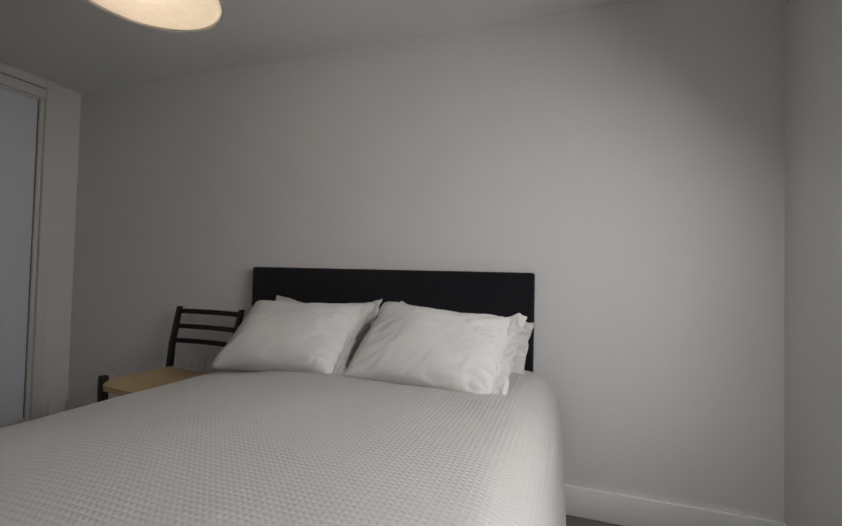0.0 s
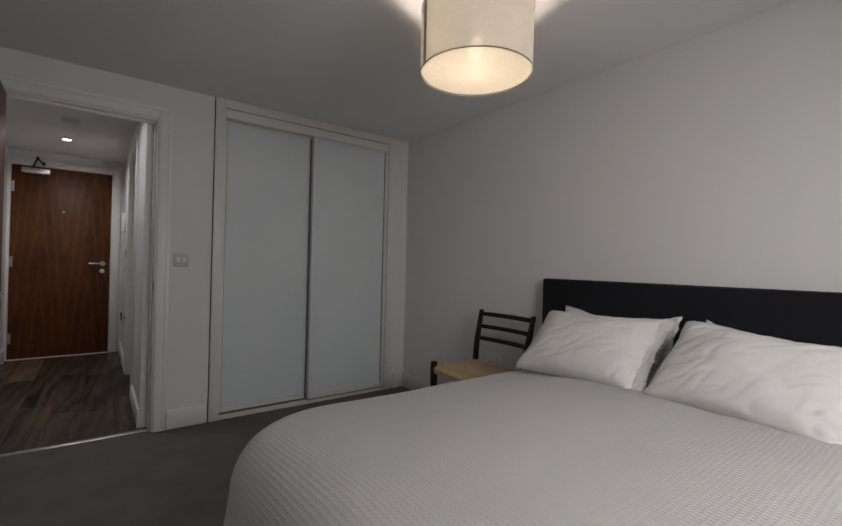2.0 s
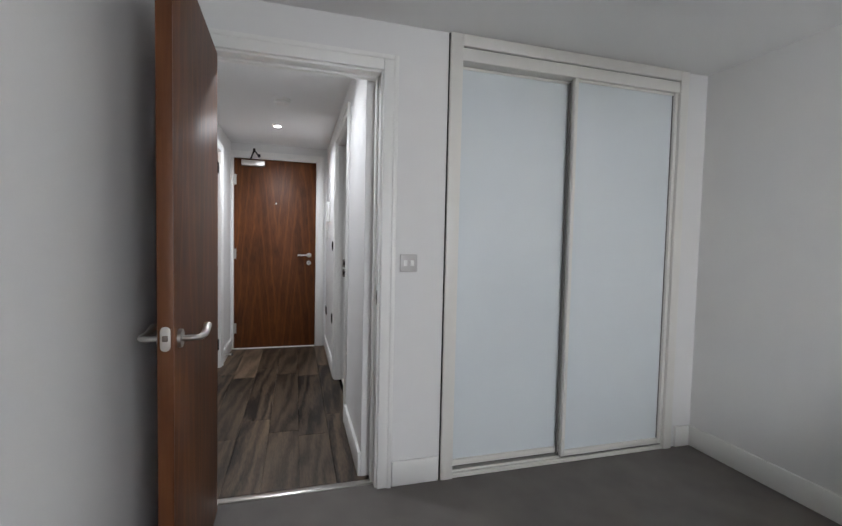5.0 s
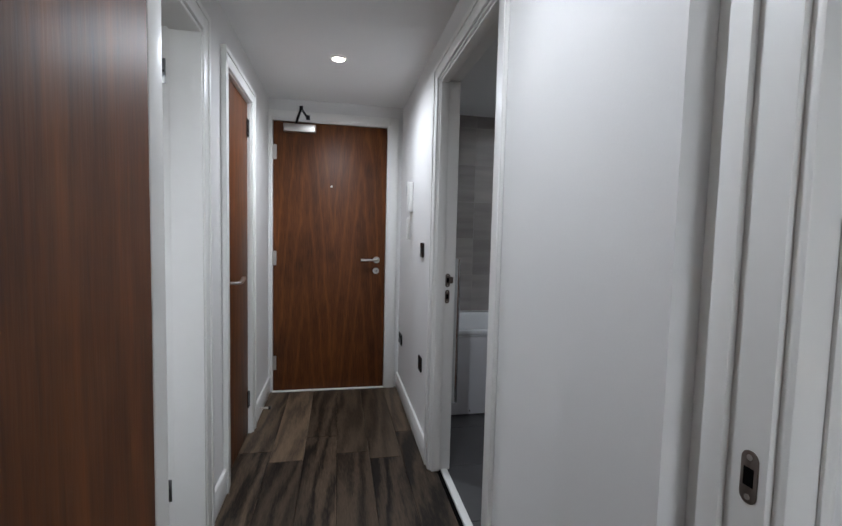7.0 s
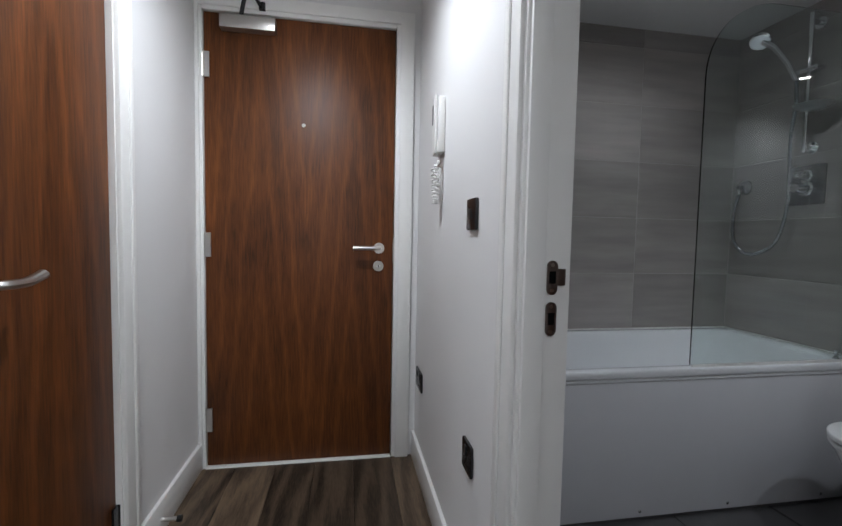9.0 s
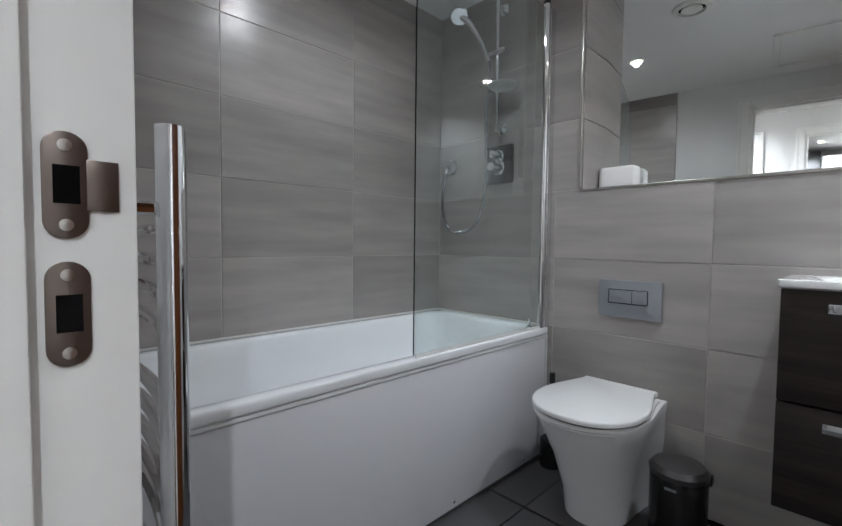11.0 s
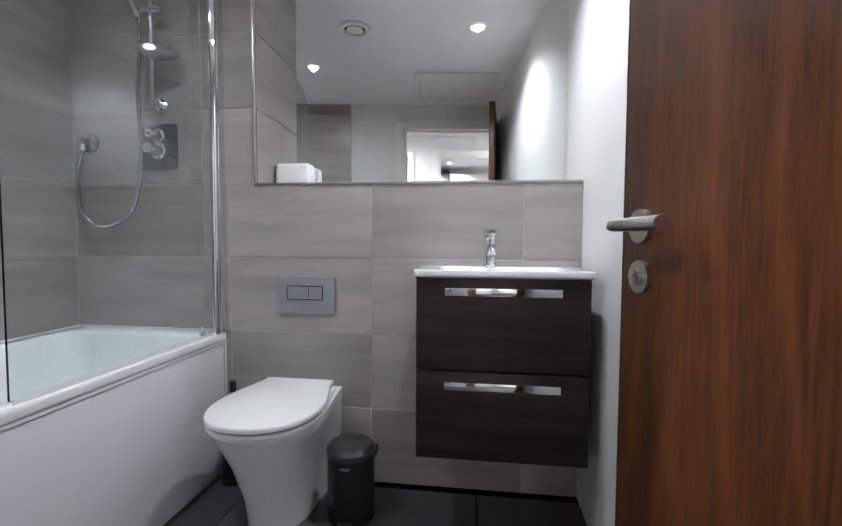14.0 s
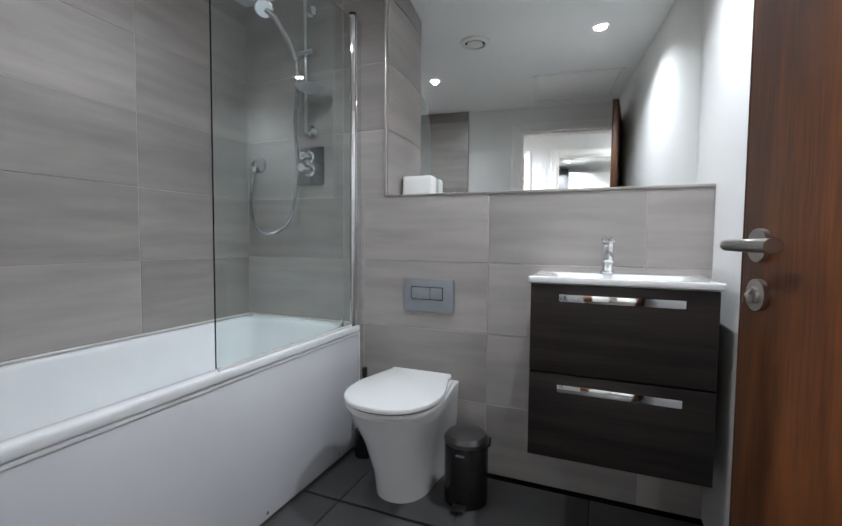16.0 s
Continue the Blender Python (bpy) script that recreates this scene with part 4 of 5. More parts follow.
cup = thing("door_cupboard", (CX0, YL, 0), label="closed walnut veneer hall cupboard door with steel lever", category="door", kind="structure")
part("leaf", boxes((CX0 + 0.008, -0.065, 0.008, CX1 - 0.004, -0.023, 1.992), bevel=0.002), WALNUT, cup, "walnut veneered flush door leaf")
part("door_frame", boxes((CX0 - 0.004, -0.118, 0, CX0 + 0.006, -0.006, 2.0), (CX1 - 0.003, -0.118, 0, CX1 + 0.004, -0.006, 2.0), (CX0 + 0.006, -0.118, 1.994, CX1 - 0.003, -0.006, 2.0)), GLOSS, cup, "white painted door lining")
lever(cup, (CX1 - 0.07, -0.023, 0.99), (0, 1, 0), (-1, 0, 0), kick=0.012)
for z in (0.22, 1.85):
    hinge(cup, (CX0 + 0.006, -0.018, z), BLACKMETAL, "y")

liv = door_leaf("door_living_room", (LX0 - 0.032, -0.155, 0), -91, 0.70, 1.98, 0.04, "walnut veneer door standing open into the living room")
local_lever(liv, (0.64, 0.04, 1.0), (0, 1, 0), (-1, 0, 0), 0.01)
for z in (0.22, 1.83):
    leaf = part("hinge_leaf", boxes((LX0 + 0.0102, -0.150, z - 0.045, LX0 + 0.0122, -0.122, z + 0.045), bevel=0.0006), SATIN, liv, "steel butt hinge leaf on the lining")
    part("knuckle", tube([(LX0 + 0.0125, -0.1525, z - 0.045), (LX0 + 0.0125, -0.1525, z + 0.045)], 0.005, 10), SATIN, leaf)
    part("door_flap", boxes((LX0 + 0.0085, -0.178, z - 0.045, LX0 + 0.0105, -0.156, z + 0.045), bevel=0.0006), SATIN, leaf)
    for dy, dz in ((-0.138, -0.030), (-0.130, 0.0), (-0.138, 0.030)):
        part("screw", turned([(0.0035, 0.0), (0.0035, 0.0007), (0.001, 0.001)], (LX0 + 0.0122, dy, z + dz), axis="x", seg=10), BLACKMETAL, leaf)

ic = thing("intercom_handset", (-2.45, YH, 1.5), label="white door entry intercom handset with coiled cord on wall", category="intercom")
part("cradle", boxes((-2.51, 0.970, 1.40, -2.41, YH - 0.001, 1.60), bevel=0.006), PLASTIC, ic)
part("screen", boxes((-2.503, 0.9685, 1.515, -2.462, 0.9715, 1.585)), BLACK, ic, "small black display")
part("handset", boxes((-2.446, 0.961, 1.395, -2.412, 0.9695, 1.602), bevel=0.004, seg=3), PLASTIC, ic, "white telephone handset")
coil = [(-2.425 + 0.010 * math.cos(k * 0.9) + 0.012 * math.sin(k / 150 * math.pi), 0.973 + 0.010 * math.sin(k * 0.9), 1.37 - 0.15 * math.sin(k / 150 * math.pi * 0.98)) for k in range(150)]
coil = [(x - 0.05 * k / 150, y, z) for k, (x, y, z) in enumerate(coil)]
part("coiled_cord", tube(coil, 0.0032, 5), PLASTIC, ic, "white coiled cord")
part("cord_tail", tube(arc([(-2.41, 1.003, 1.40), (-2.40, 1.006, 1.28), (-2.405, 1.008, 1.17)], 5), 0.0028, 6), PLASTIC, ic)
wall_socket(-2.033, YH - 0.001, 1.16, "-y", BLACKMETAL, 0.086, "light_switch", "dark metal light switch beside the bathroom door", 1)
wall_socket(-2.83, YH - 0.001, 0.435, "-y", BLACKMETAL, 0.146, "wall_socket", "dark metal double wall socket beside the front door", 2)
wall_socket(-2.02, YH - 0.001, 0.485, "-y", BLACKMETAL, 0.086, "wall_socket", "dark metal single wall socket in the hall", 1)
smoke = thing("smoke_alarm", (-1.33, 0.56, H), label="round white smoke alarm on the hall ceiling", category="smoke alarm")
part("base", turned([(0.062, 0.0), (0.062, -0.014), (0.056, -0.016)], (-1.33, 0.56, H), seg=32), PLASTIC, smoke)
part("grille", turned([(0.05, -0.016), (0.05, -0.026)], (-1.33, 0.56, H), seg=32), TRACK, smoke)
part("cap", turned([(0.055, -0.026), (0.052, -0.036), (0.03, -0.04)], (-1.33, 0.56, H), seg=32), PLASTIC, smoke)
stop = thing("door_stop", (-2.52, 0.006, 0.05), label="steel door stop with black tip fixed to the hall skirting", category="door stop")
part("stem", tube([(-2.52, 0.006, 0.06), (-2.52, 0.06, 0.06)], 0.008, 10), STEEL, stop)
part("rubber_tip", tube([(-2.52, 0.06, 0.06), (-2.52, 0.075, 0.06)], 0.012, 12), BLACK, stop)

# ---- living room glimpsed through the open door ----
def kitchen_unit(x, w):
    u = thing("wall_cabinet", (x, -2.4, 1.45), label="dark grey kitchen wall cabinet on the living room wall", category="cabinet", group="kitchen wall cabinets")
    part("body", boxes((x - w / 2, -2.499, 1.45, x + w / 2, -2.12, 2.19), bevel=0.003), GREYCAB, u)
    d = part("door", boxes((x - w / 2 + 0.003, -2.119, 1.453, x + w / 2 - 0.003, -2.10, 2.187), bevel=0.002), GREYCAB, u)
    part("handle", boxes((x + w / 2 - 0.05, -2.099, 1.48, x + w / 2 - 0.038, -2.08, 1.62), bevel=0.003), STEEL, d)
    return u


for k in range(3):
    kitchen_unit(-2.6 + 0.6 * k, 0.6)
larder = thing("larder_unit", (-0.8, -2.2, 0), label="tall white larder unit in the kitchen area", category="cabinet")
part("body", boxes((-1.09, -2.49, 0.03, -0.5, -1.97, 2.10), bevel=0.004), PLASTIC, larder)
part("upper_door", boxes((-1.088, -1.969, 0.82, -0.502, -1.95, 2.098), bevel=0.003), PLASTIC, larder)
part("lower_door", boxes((-1.088, -1.969, 0.1, -0.502, -1.95, 0.815), bevel=0.003), PLASTIC, larder)

# ---- bathroom ----
YW, XW = 2.835, -3.04
strike = thing("strike_plate_set", (BX0 + 0.01, 1.085, 1.0), label="dark bronze latch and bolt strike plates on the door lining", category="strike plate")
for z, bolt in ((1.017, 0), (0.932, 1)):
    x = BX0 + 0.0105
    pl = part("strike_plate", plate(0.024, 0.070, 0.0018, (x, 1.069, z), "x", 0.0118, 0.0004), BRONZE, strike)
    part("latch_hole", boxes((x + 0.0015, 1.0625, z - 0.012, x + 0.0022, 1.0765, z + 0.013)), VOID, pl)
    for dz in (-0.026, 0.026):
        part("screw", turned([(0.004, 0.0), (0.004, 0.0008), (0.001, 0.0012)], (x + 0.0018, 1.069, z + dz), axis="x", seg=12), STEEL, pl)
    if not bolt:
        part("lip", boxes((x, 1.080, z - 0.016, x + 0.002, 1.098, z + 0.018), bevel=0.0005), BRONZE, pl)

bdoor = thing("door_bathroom", (BX1 - 0.025, 1.13, 0), label="open walnut veneer bathroom door with steel lever and thumb turn", category="door", kind="structure")
hx, hy, ex, ey = -0.905, 1.135, -1.058, 1.905
DL = math.hypot(ex - hx, ey - hy)
bdoor.matrix_basis = pose(hx, hy, 0, 0, 0, math.degrees(math.atan2(ey - hy, ex - hx)))
HOME[bdoor] = bdoor.matrix_basis.copy()
part("leaf", boxes((0, -0.042, 0.008, DL - 0.006, 0, 2.02), bevel=0.0015), WALNUT, bdoor, "walnut veneered flush door leaf", placed=False)
part("lipping", boxes((DL - 0.006, -0.0415, 0.008, DL, -0.0005, 2.0195), bevel=0.001), EDGE, bdoor, placed=False)
local_lever(bdoor, (DL - 0.06, 0, 1.012), (0, 1, 0), (-1, 0, 0))
lock(bdoor, HOME[bdoor] @ Vector((DL - 0.06, 0, 0.935)), HOME[bdoor].to_3x3() @ Vector((0, 1, 0)), "thumb_turn")
local_lever(bdoor, (DL - 0.06, -0.042, 1.012), (0, -1, 0), (-1, 0, 0))


def bath():
    b = thing("bathtub", (-2.69, 1.98, 0), label="white acrylic straight bathtub with plain white side panel", category="bathtub")
    x0, x1, y0, y1, z = XW + 0.002, -2.336, YB + 0.022, YW - 0.002, 0.606
    cx, cy, w, l = (x0 + x1) / 2, (y0 + y1) / 2, x1 - x0, y1 - y0
    bm = bmesh.new()
    def ring(ww, ll, r, zz, dx=0, dy=0):
        return [bm.verts.new((cx + dx + px, cy + dy + py, zz)) for px, py in rounded(ww, ll, r, 8)]
    rings = [ring(w - 0.012, l, 0.010, z - 0.034), ring(w - 0.002, l, 0.012, z - 0.030), ring(w, l, 0.012, z - 0.026), ring(w, l, 0.014, z - 0.010), ring(w - 0.003, l - 0.003, 0.014, z - 0.004), ring(w - 0.010, l - 0.008, 0.016, z),
             ring(w - 0.085, l - 0.14, 0.08, z), ring(w - 0.098, l - 0.153, 0.08, z - 0.004), ring(w - 0.108, l - 0.163, 0.08, z - 0.014),
             ring(w - 0.13, l - 0.19, 0.09, z - 0.06), ring(w - 0.19, l - 0.34, 0.11, z - 0.3), ring(w - 0.22, l - 0.40, 0.12, z - 0.37), ring(w - 0.28, l - 0.48, 0.12, z - 0.405), ring(w - 0.40, l - 0.66, 0.10, z - 0.42)]
    for a, c in zip(rings, rings[1:]):
        for i in range(len(a)):
            bm.faces.new((a[i], a[(i + 1) % len(a)], c[(i + 1) % len(c)], c[i]))
    bm.faces.new(rings[-1])
    part("tub", bm, ACRYLIC, b, "glossy white acrylic tub", sharp=50)
    part("rim_apron", boxes((x1 - 0.035, y0, z - 0.050, x1 - 0.0075, y1, z - 0.0345), bevel=0.005, seg=3), ACRYLIC, b, "rolled lower lip of the rim")
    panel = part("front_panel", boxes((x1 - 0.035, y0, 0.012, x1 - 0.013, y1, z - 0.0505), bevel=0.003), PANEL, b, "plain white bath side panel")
    part("plinth", boxes((x1 - 0.030, y0, 0.0, x1 - 0.018, y1, 0.0118)), FLOORTILE, b, "dark joint under the panel")
    for y in (1.42, 1.80, 2.20, 2.66):
        part("screw_cap", turned([(0.006, 0.0), (0.006, 0.002), (0.003, 0.004)], (x1 - 0.013, y, 0.036), axis="x", seg=12), CHROME, panel)
    part("seal_bead", boxes((x0 - 0.001, y0, z, x0 + 0.008, y1, z + 0.008), (x0 + 0.008, y1 - 0.008, z, x1, y1 + 0.001, z + 0.008), (x1 - 0.012, y1 - 0.006, 0.012, x1 - 0.004, y1 + 0.001, z - 0.036), bevel=0.003), PLASTIC, b, "white silicone bead")
    part("waste", turned([(0.03, 0.0), (0.03, 0.004), (0.02, 0.006)], (cx, y1 - 0.42, z - 0.42), seg=20), CHROME, b)
    return b


bath()


def bath_screen():
    s = thing("bath_screen", (-2.35, 2.78, 0.63), label="clear glass bath screen with chrome wall post", category="shower screen")
    y0, y1, z0, z1, x = 1.988, 2.765, 0.618, 2.02, -2.352
    pts = [(y1, z0), (y1, z1)]
    r = 0.30
    for k in range(13):
        a = radians(90 + 90 * k / 12)
        pts.append((y0 + r + r * math.cos(a), z1 - r + r * math.sin(a)))
    pts.append((y0, z0))
    bm = bmesh.new()
    f = bm.faces.new([bm.verts.new((x, y, z)) for y, z in pts])
    e = bmesh.ops.extrude_face_region(bm, geom=[f])
    bmesh.ops.translate(bm, verts=[v for v in e["geom"] if isinstance(v, bmesh.types.BMVert)], vec=(0.006, 0, 0))
    pane = part("glass_pane", bm, GLASS, s, "clear glass pane with rounded top corner")
    pane.visible_shadow = False
    part("chrome_post", tube([(x + 0.003, y1 + 0.012, z0 - 0.01), (x + 0.003, y1 + 0.012, z1 + 0.02)], 0.016, 18), CHROME, s, "polished chrome post")
    part("post_cap", tube([(x + 0.003, y1 + 0.012, z1 + 0.02), (x + 0.003, y1 + 0.012, z1 + 0.032)], 0.017, 18), BLACK, s)
    part("wall_channel", boxes((x - 0.012, y1 + 0.026, z0 - 0.01, x + 0.018, YW - 0.001, z1 + 0.01), bevel=0.003), CHROME, s)
    part("bottom_seal", boxes((x - 0.002, y0 + 0.01, z0 - 0.012, x + 0.008, y1, z0 - 0.0005)), PLASTIC, s)
    part("foot_bracket", turned([(0.012, 0), (0.012, 0.012), (0.006, 0.02), (0.006, 0.04), (0.009, 0.046)], (x - 0.012, y1 - 0.06, 0.607), seg=14), CHROME, s)
    return s


bath_screen()


def shower():
    s = thing("shower_set", (-2.63, YW, 1.4), label="chrome shower set with riser rail, hose and mixer valve", category="shower")
    rx, ry = -2.612, YW - 0.06
    part("riser_rail", tube([(rx, ry, 1.53), (rx, ry, 2.17)], 0.010, 14), CHROME, s)
    for z in (1.555, 2.13):
        part("rail_bracket", tube([(rx, YW, z), (rx, ry, z)], 0.012, 12), CHROME, s)
        part("wall_flange", tube([(rx + 0.0, YW - 0.001, z), (rx, YW - 0.012, z)], 0.027, 20), CHROME, s)
    sl = part("slider", boxes((rx - 0.065, ry - 0.03, 1.892, rx + 0.060, ry + 0.018, 1.918), bevel=0.008), CHROME, s)
    part("slider_knob", tube([(rx - 0.045, ry - 0.01, 1.908), (rx - 0.065, ry - 0.01, 1.908)], 0.012, 12), CHROME, sl)
    part("hand_shower", tube([(rx - 0.03, ry - 0.03, 1.87), (rx - 0.06, ry - 0.05, 1.96), (rx - 0.10, ry - 0.09, 2.05), (rx - 0.13, ry - 0.12, 2.085)], [0.010, 0.012, 0.013, 0.016], 12), CHROME, s)
    hd = turned([(0.012, 0.03), (0.04, 0.016), (0.046, 0.0), (0.04, -0.006)], (0, 0, 0), seg=24)
    bmesh.ops.transform(hd, matrix=pose(rx - 0.135, ry - 0.13, 2.085, -30, -22, 0), verts=hd.verts)
    part("shower_head", hd, CHROME, s, "round chrome spray head")
    part("soap_dish", turned([(0.045, 0.0), (0.066, 0.010), (0.074, 0.022), (0.070, 0.022), (0.060, 0.012), (0.04, 0.004)], (rx + 0.055, ry - 0.03, 1.715), seg=28), FROSTED, s, "clear plastic soap dish")
    vp = part("valve_plate", plate(0.165, 0.19, 0.008, (-2.63, YW, 1.382), "-y", 0.012, 0.002), DARKCHROME, s, "square chrome valve plate")
    for z, r, l in ((1.425, 0.022, 0.06), (1.365, 0.026, 0.07)):
        part("control_knob", turned([(r, 0.0), (r, -0.02), (r * 0.8, -0.03), (r * 0.8, -l)], (-2.63, YW - 0.008, z), axis="y", seg=20), CHROME, vp)
        part("control_lever", tube([(-2.63, YW - 0.062, z), (-2.575, YW - 0.085, z - 0.012)], [0.010, 0.007], 10), CHROME, vp)
        part("knob_collar", turned([(r * 1.35, 0.0), (r * 1.35, -0.006), (r * 1.1, -0.010)], (-2.63, YW - 0.008, z), axis="y", seg=20), CHROME, vp)
    part("outlet_elbow", turned([(0.040, 0.0), (0.040, -0.012), (0.016, -0.02), (0.014, -0.05)], (-2.955, YW, 1.405), axis="y", seg=20), SATIN, s)
    part("outlet_nozzle", tube([(-2.955, YW - 0.04, 1.405), (-2.955, YW - 0.042, 1.365)], 0.010, 12), CHROME, s)
    base = arc([(-2.955, YW - 0.042, 1.365), (-2.972, YW - 0.05, 1.27), (-2.945, YW - 0.075, 1.135), (-2.875, YW - 0.09, 1.055), (-2.775, YW - 0.09, 1.05), (-2.695, YW - 0.075, 1.125), (-2.66, YW - 0.07, 1.32), (-2.66, YW - 0.08, 1.6), (-2.645, ry - 0.02, 1.75), (rx - 0.03, ry - 0.03, 1.87)], 22)
    part("hose", tube(base, [0.0098 if k % 2 else 0.0066 for k in range(len(base))], 8), SATIN, s, "ribbed chrome hose")
    return s


shower()


def toilet():
    w = thing("toilet", (-1.995, 2.6, 0), label="white ceramic back-to-wall toilet with closed slim lid", category="toilet")
    cx = -1.996
    def outline(width, front, back, wb, z, n=36, neck=0.0):
        """Egg-shaped plan: round front, widest a third back, drawn in to wb at the wall."""
        mid = front + 0.46 * (back - front)
        half = []
        for k in range(n + 1):
            a = 0.5 * math.pi * k / n
            half.append((width / 2 * math.sin(a) ** 0.92, mid - (mid - front) * math.cos(a) ** 0.86))
        for k in range(1, 11):
            u = k / 10
            e = u * u * (3 - 2 * u)
            half.append((width / 2 + (wb / 2 - width / 2) * e - neck * math.exp(-((u - 0.9) / 0.08) ** 2), mid + (back - mid) * u))
        return [(cx + px, py, z) for px, py in half] + [(cx - px, py, z) for px, py in reversed(half[1:])]
    bm = bmesh.new()
    rings = [[bm.verts.new(p) for p in outline(*r)] for r in ((0.23, 2.48, YW, 0.27, 0.0), (0.24, 2.46, YW, 0.28, 0.10), (0.29, 2.405, YW, 0.31, 0.24), (0.345, 2.35, YW, 0.315, 0.34), (0.366, 2.326, YW, 0.322, 0.384), (0.362, 2.332, YW, 0.318, 0.392))]
    for a, c in zip(rings, rings[1:]):
        for i in range(len(a)):
            bm.faces.new((a[i], a[(i + 1) % len(a)], c[(i + 1) % len(c)], c[i]))
    bm.faces.new(rings[0]), bm.faces.new(rings[-1])
    part("pan", bm, CERAMIC, w, "white ceramic pan", sharp=50)
    def slab(z0, z1, grow, wb, neck):
        bm = bmesh.new()
        rr = [[bm.verts.new(p) for p in outline(0.368 + grow + g, 2.318 - grow / 2 - g / 2, YW - 0.05, wb + g, z, neck=neck)] for g, z in ((-0.012, z0), (0, z0 + 0.004), (0, z1 - 0.006), (-0.004, z1 - 0.002), (-0.014, z1))]
        for a, c in zip(rr, rr[1:]):
            for i in range(len(a)):
                bm.faces.new((a[i], a[(i + 1) % len(a)], c[(i + 1) % len(c)], c[i]))
        bm.faces.new(rr[0]), bm.faces.new(rr[-1])
        return bm
    part("seat", slab(0.3935, 0.408, 0.004, 0.30, 0.0), CERAMIC, w, "slim white seat", sharp=50)
    part("seat_gap", slab(0.4078, 0.4135, -0.012, 0.27, 0.0), RUBBER, w, "dark gap with buffers under the lid", sharp=50)
    part("lid", slab(0.4132, 0.434, 0.010, 0.285, 0.006), CERAMIC, w, "closed white lid", sharp=50)
    for dx in (-0.09, 0.09):
        part("lid_hinge", tube([(cx + dx - 0.02, YW - 0.042, 0.410), (cx + dx + 0.02, YW - 0.042, 0.410)], 0.012, 12), CERAMIC, w)
    return w


toilet()
flush = thing("flush_plate", (-1.99, YW, 0.77), label="matt silver dual flush plate on the tiled wall", category="flush plate")
part("plate", plate(0.242, 0.150, 0.014, (-1.984, YW, 0.768), "-y", 0.006, 0.003), DULL, flush)
for x0, w in ((-2.016, 0.088), (-1.942, 0.056)):
    part("button_gap", plate(w + 0.006, 0.058, 0.001, (x0, YW - 0.014, 0.777), "-y", 0.003, 0.0003), BLACKMETAL, flush)
    part("button", plate(w, 0.052, 0.003, (x0, YW - 0.0145, 0.777), "-y", 0.003, 0.001), DULL, flush)


def vanity():
    v = thing("vanity_unit", (-1.215, 2.68, 0.27), label="dark wenge two drawer wall hung vanity unit under basin", category="cabinet")
    x0, x1, y0, z0, z1 = -1.489, -0.94, 2.53, 0.275, 0.8725
    part("body", boxes((x0, y0 + 0.02, z0, x1, YW, z1), bevel=0.002), WENGE, v)
    for a, b in ((z0, 0.566), (0.572, z1 - 0.002)):
        d = part("drawer", boxes((x0, y0, a, x1, y0 + 0.0195, b), bevel=0.0025), WENGE, v, "dark woodgrain drawer front")
        zc = b - 0.042
        h = part("handle", boxes((-1.395, y0 - 0.018, zc - 0.013, -1.03, y0 - 0.012, zc + 0.013), bevel=0.002), CHROME, d, "flat polished chrome bar handle")
        for mx in (-1.39, -1.075):
            part("handle_mount", boxes((mx, y0 - 0.0125, zc - 0.008, mx + 0.04, y0 + 0.001, zc + 0.008)), CHROME, h)
    return v


vanity()


def basin():
    b = thing("washbasin", (-1.215, 2.68, 0.865), label="thin edged white ceramic washbasin on the vanity unit", category="basin")
    x0, x1, y0, y1, z = -1.496, -0.932, 2.508, YW - 0.001, 0.898
    cx, cy, w, l = (x0 + x1) / 2, (y0 + y1) / 2, x1 - x0, y1 - y0
    bm = bmesh.new()
    rings = [[bm.verts.new((cx + px, cy + dy + py, zz)) for px, py in rounded(ww, ll, r, 6)] for ww, ll, r, zz, dy in (
        (w - 0.02, l - 0.02, 0.008, z - 0.025, 0), (w, l, 0.01, z - 0.019, 0), (w, l, 0.01, z - 0.003, 0), (w - 0.006, l - 0.006, 0.01, z, 0), (w - 0.14, l - 0.13, 0.03, z - 0.001, -0.03),
        (w - 0.16, l - 0.15, 0.035, z - 0.008, -0.03), (w - 0.24, l - 0.20, 0.04, z - 0.07, -0.03), (w - 0.34, l - 0.24, 0.03, z - 0.085, -0.03))]
    for a, c in zip(rings, rings[1:]):
        for i in range(len(a)):
            bm.faces.new((a[i], a[(i + 1) % len(a)], c[(i + 1) % len(c)], c[i]))
    bm.faces.new(rings[-1]), bm.faces.new(rings[0])
    part("bowl", bm, CERAMIC, b, sharp=50)
    part("waste", turned([(0.022, 0), (0.022, 0.004), (0.012, 0.006)], (cx, cy - 0.03, z - 0.085), seg=18), CHROME, b)
    return b


basin()
tap = thing("basin_mixer_tap", (-1.245, 2.775, 0.898), label="chrome single lever mixer tap on the basin", category="tap")
part("tap_body", turned([(0.026, 0.0), (0.026, 0.006), (0.021, 0.012), (0.021, 0.100), (0.023, 0.106)], (-1.245, 2.775, 0.898), seg=24), CHROME, tap)
part("spout", tube(arc([(-1.245, 2.775, 0.959), (-1.245, 2.72, 0.969), (-1.245, 2.66, 0.959), (-1.245, 2.645, 0.944)], 5), [0.016] * 15 + [0.013], 14), CHROME, tap)
part("lever", boxes((-1.268, 2.715, 1.014, -1.222, 2.80, 1.033), (-1.26, 2.66, 1.020, -1.23, 2.72, 1.031), bevel=0.005), CHROME, tap)
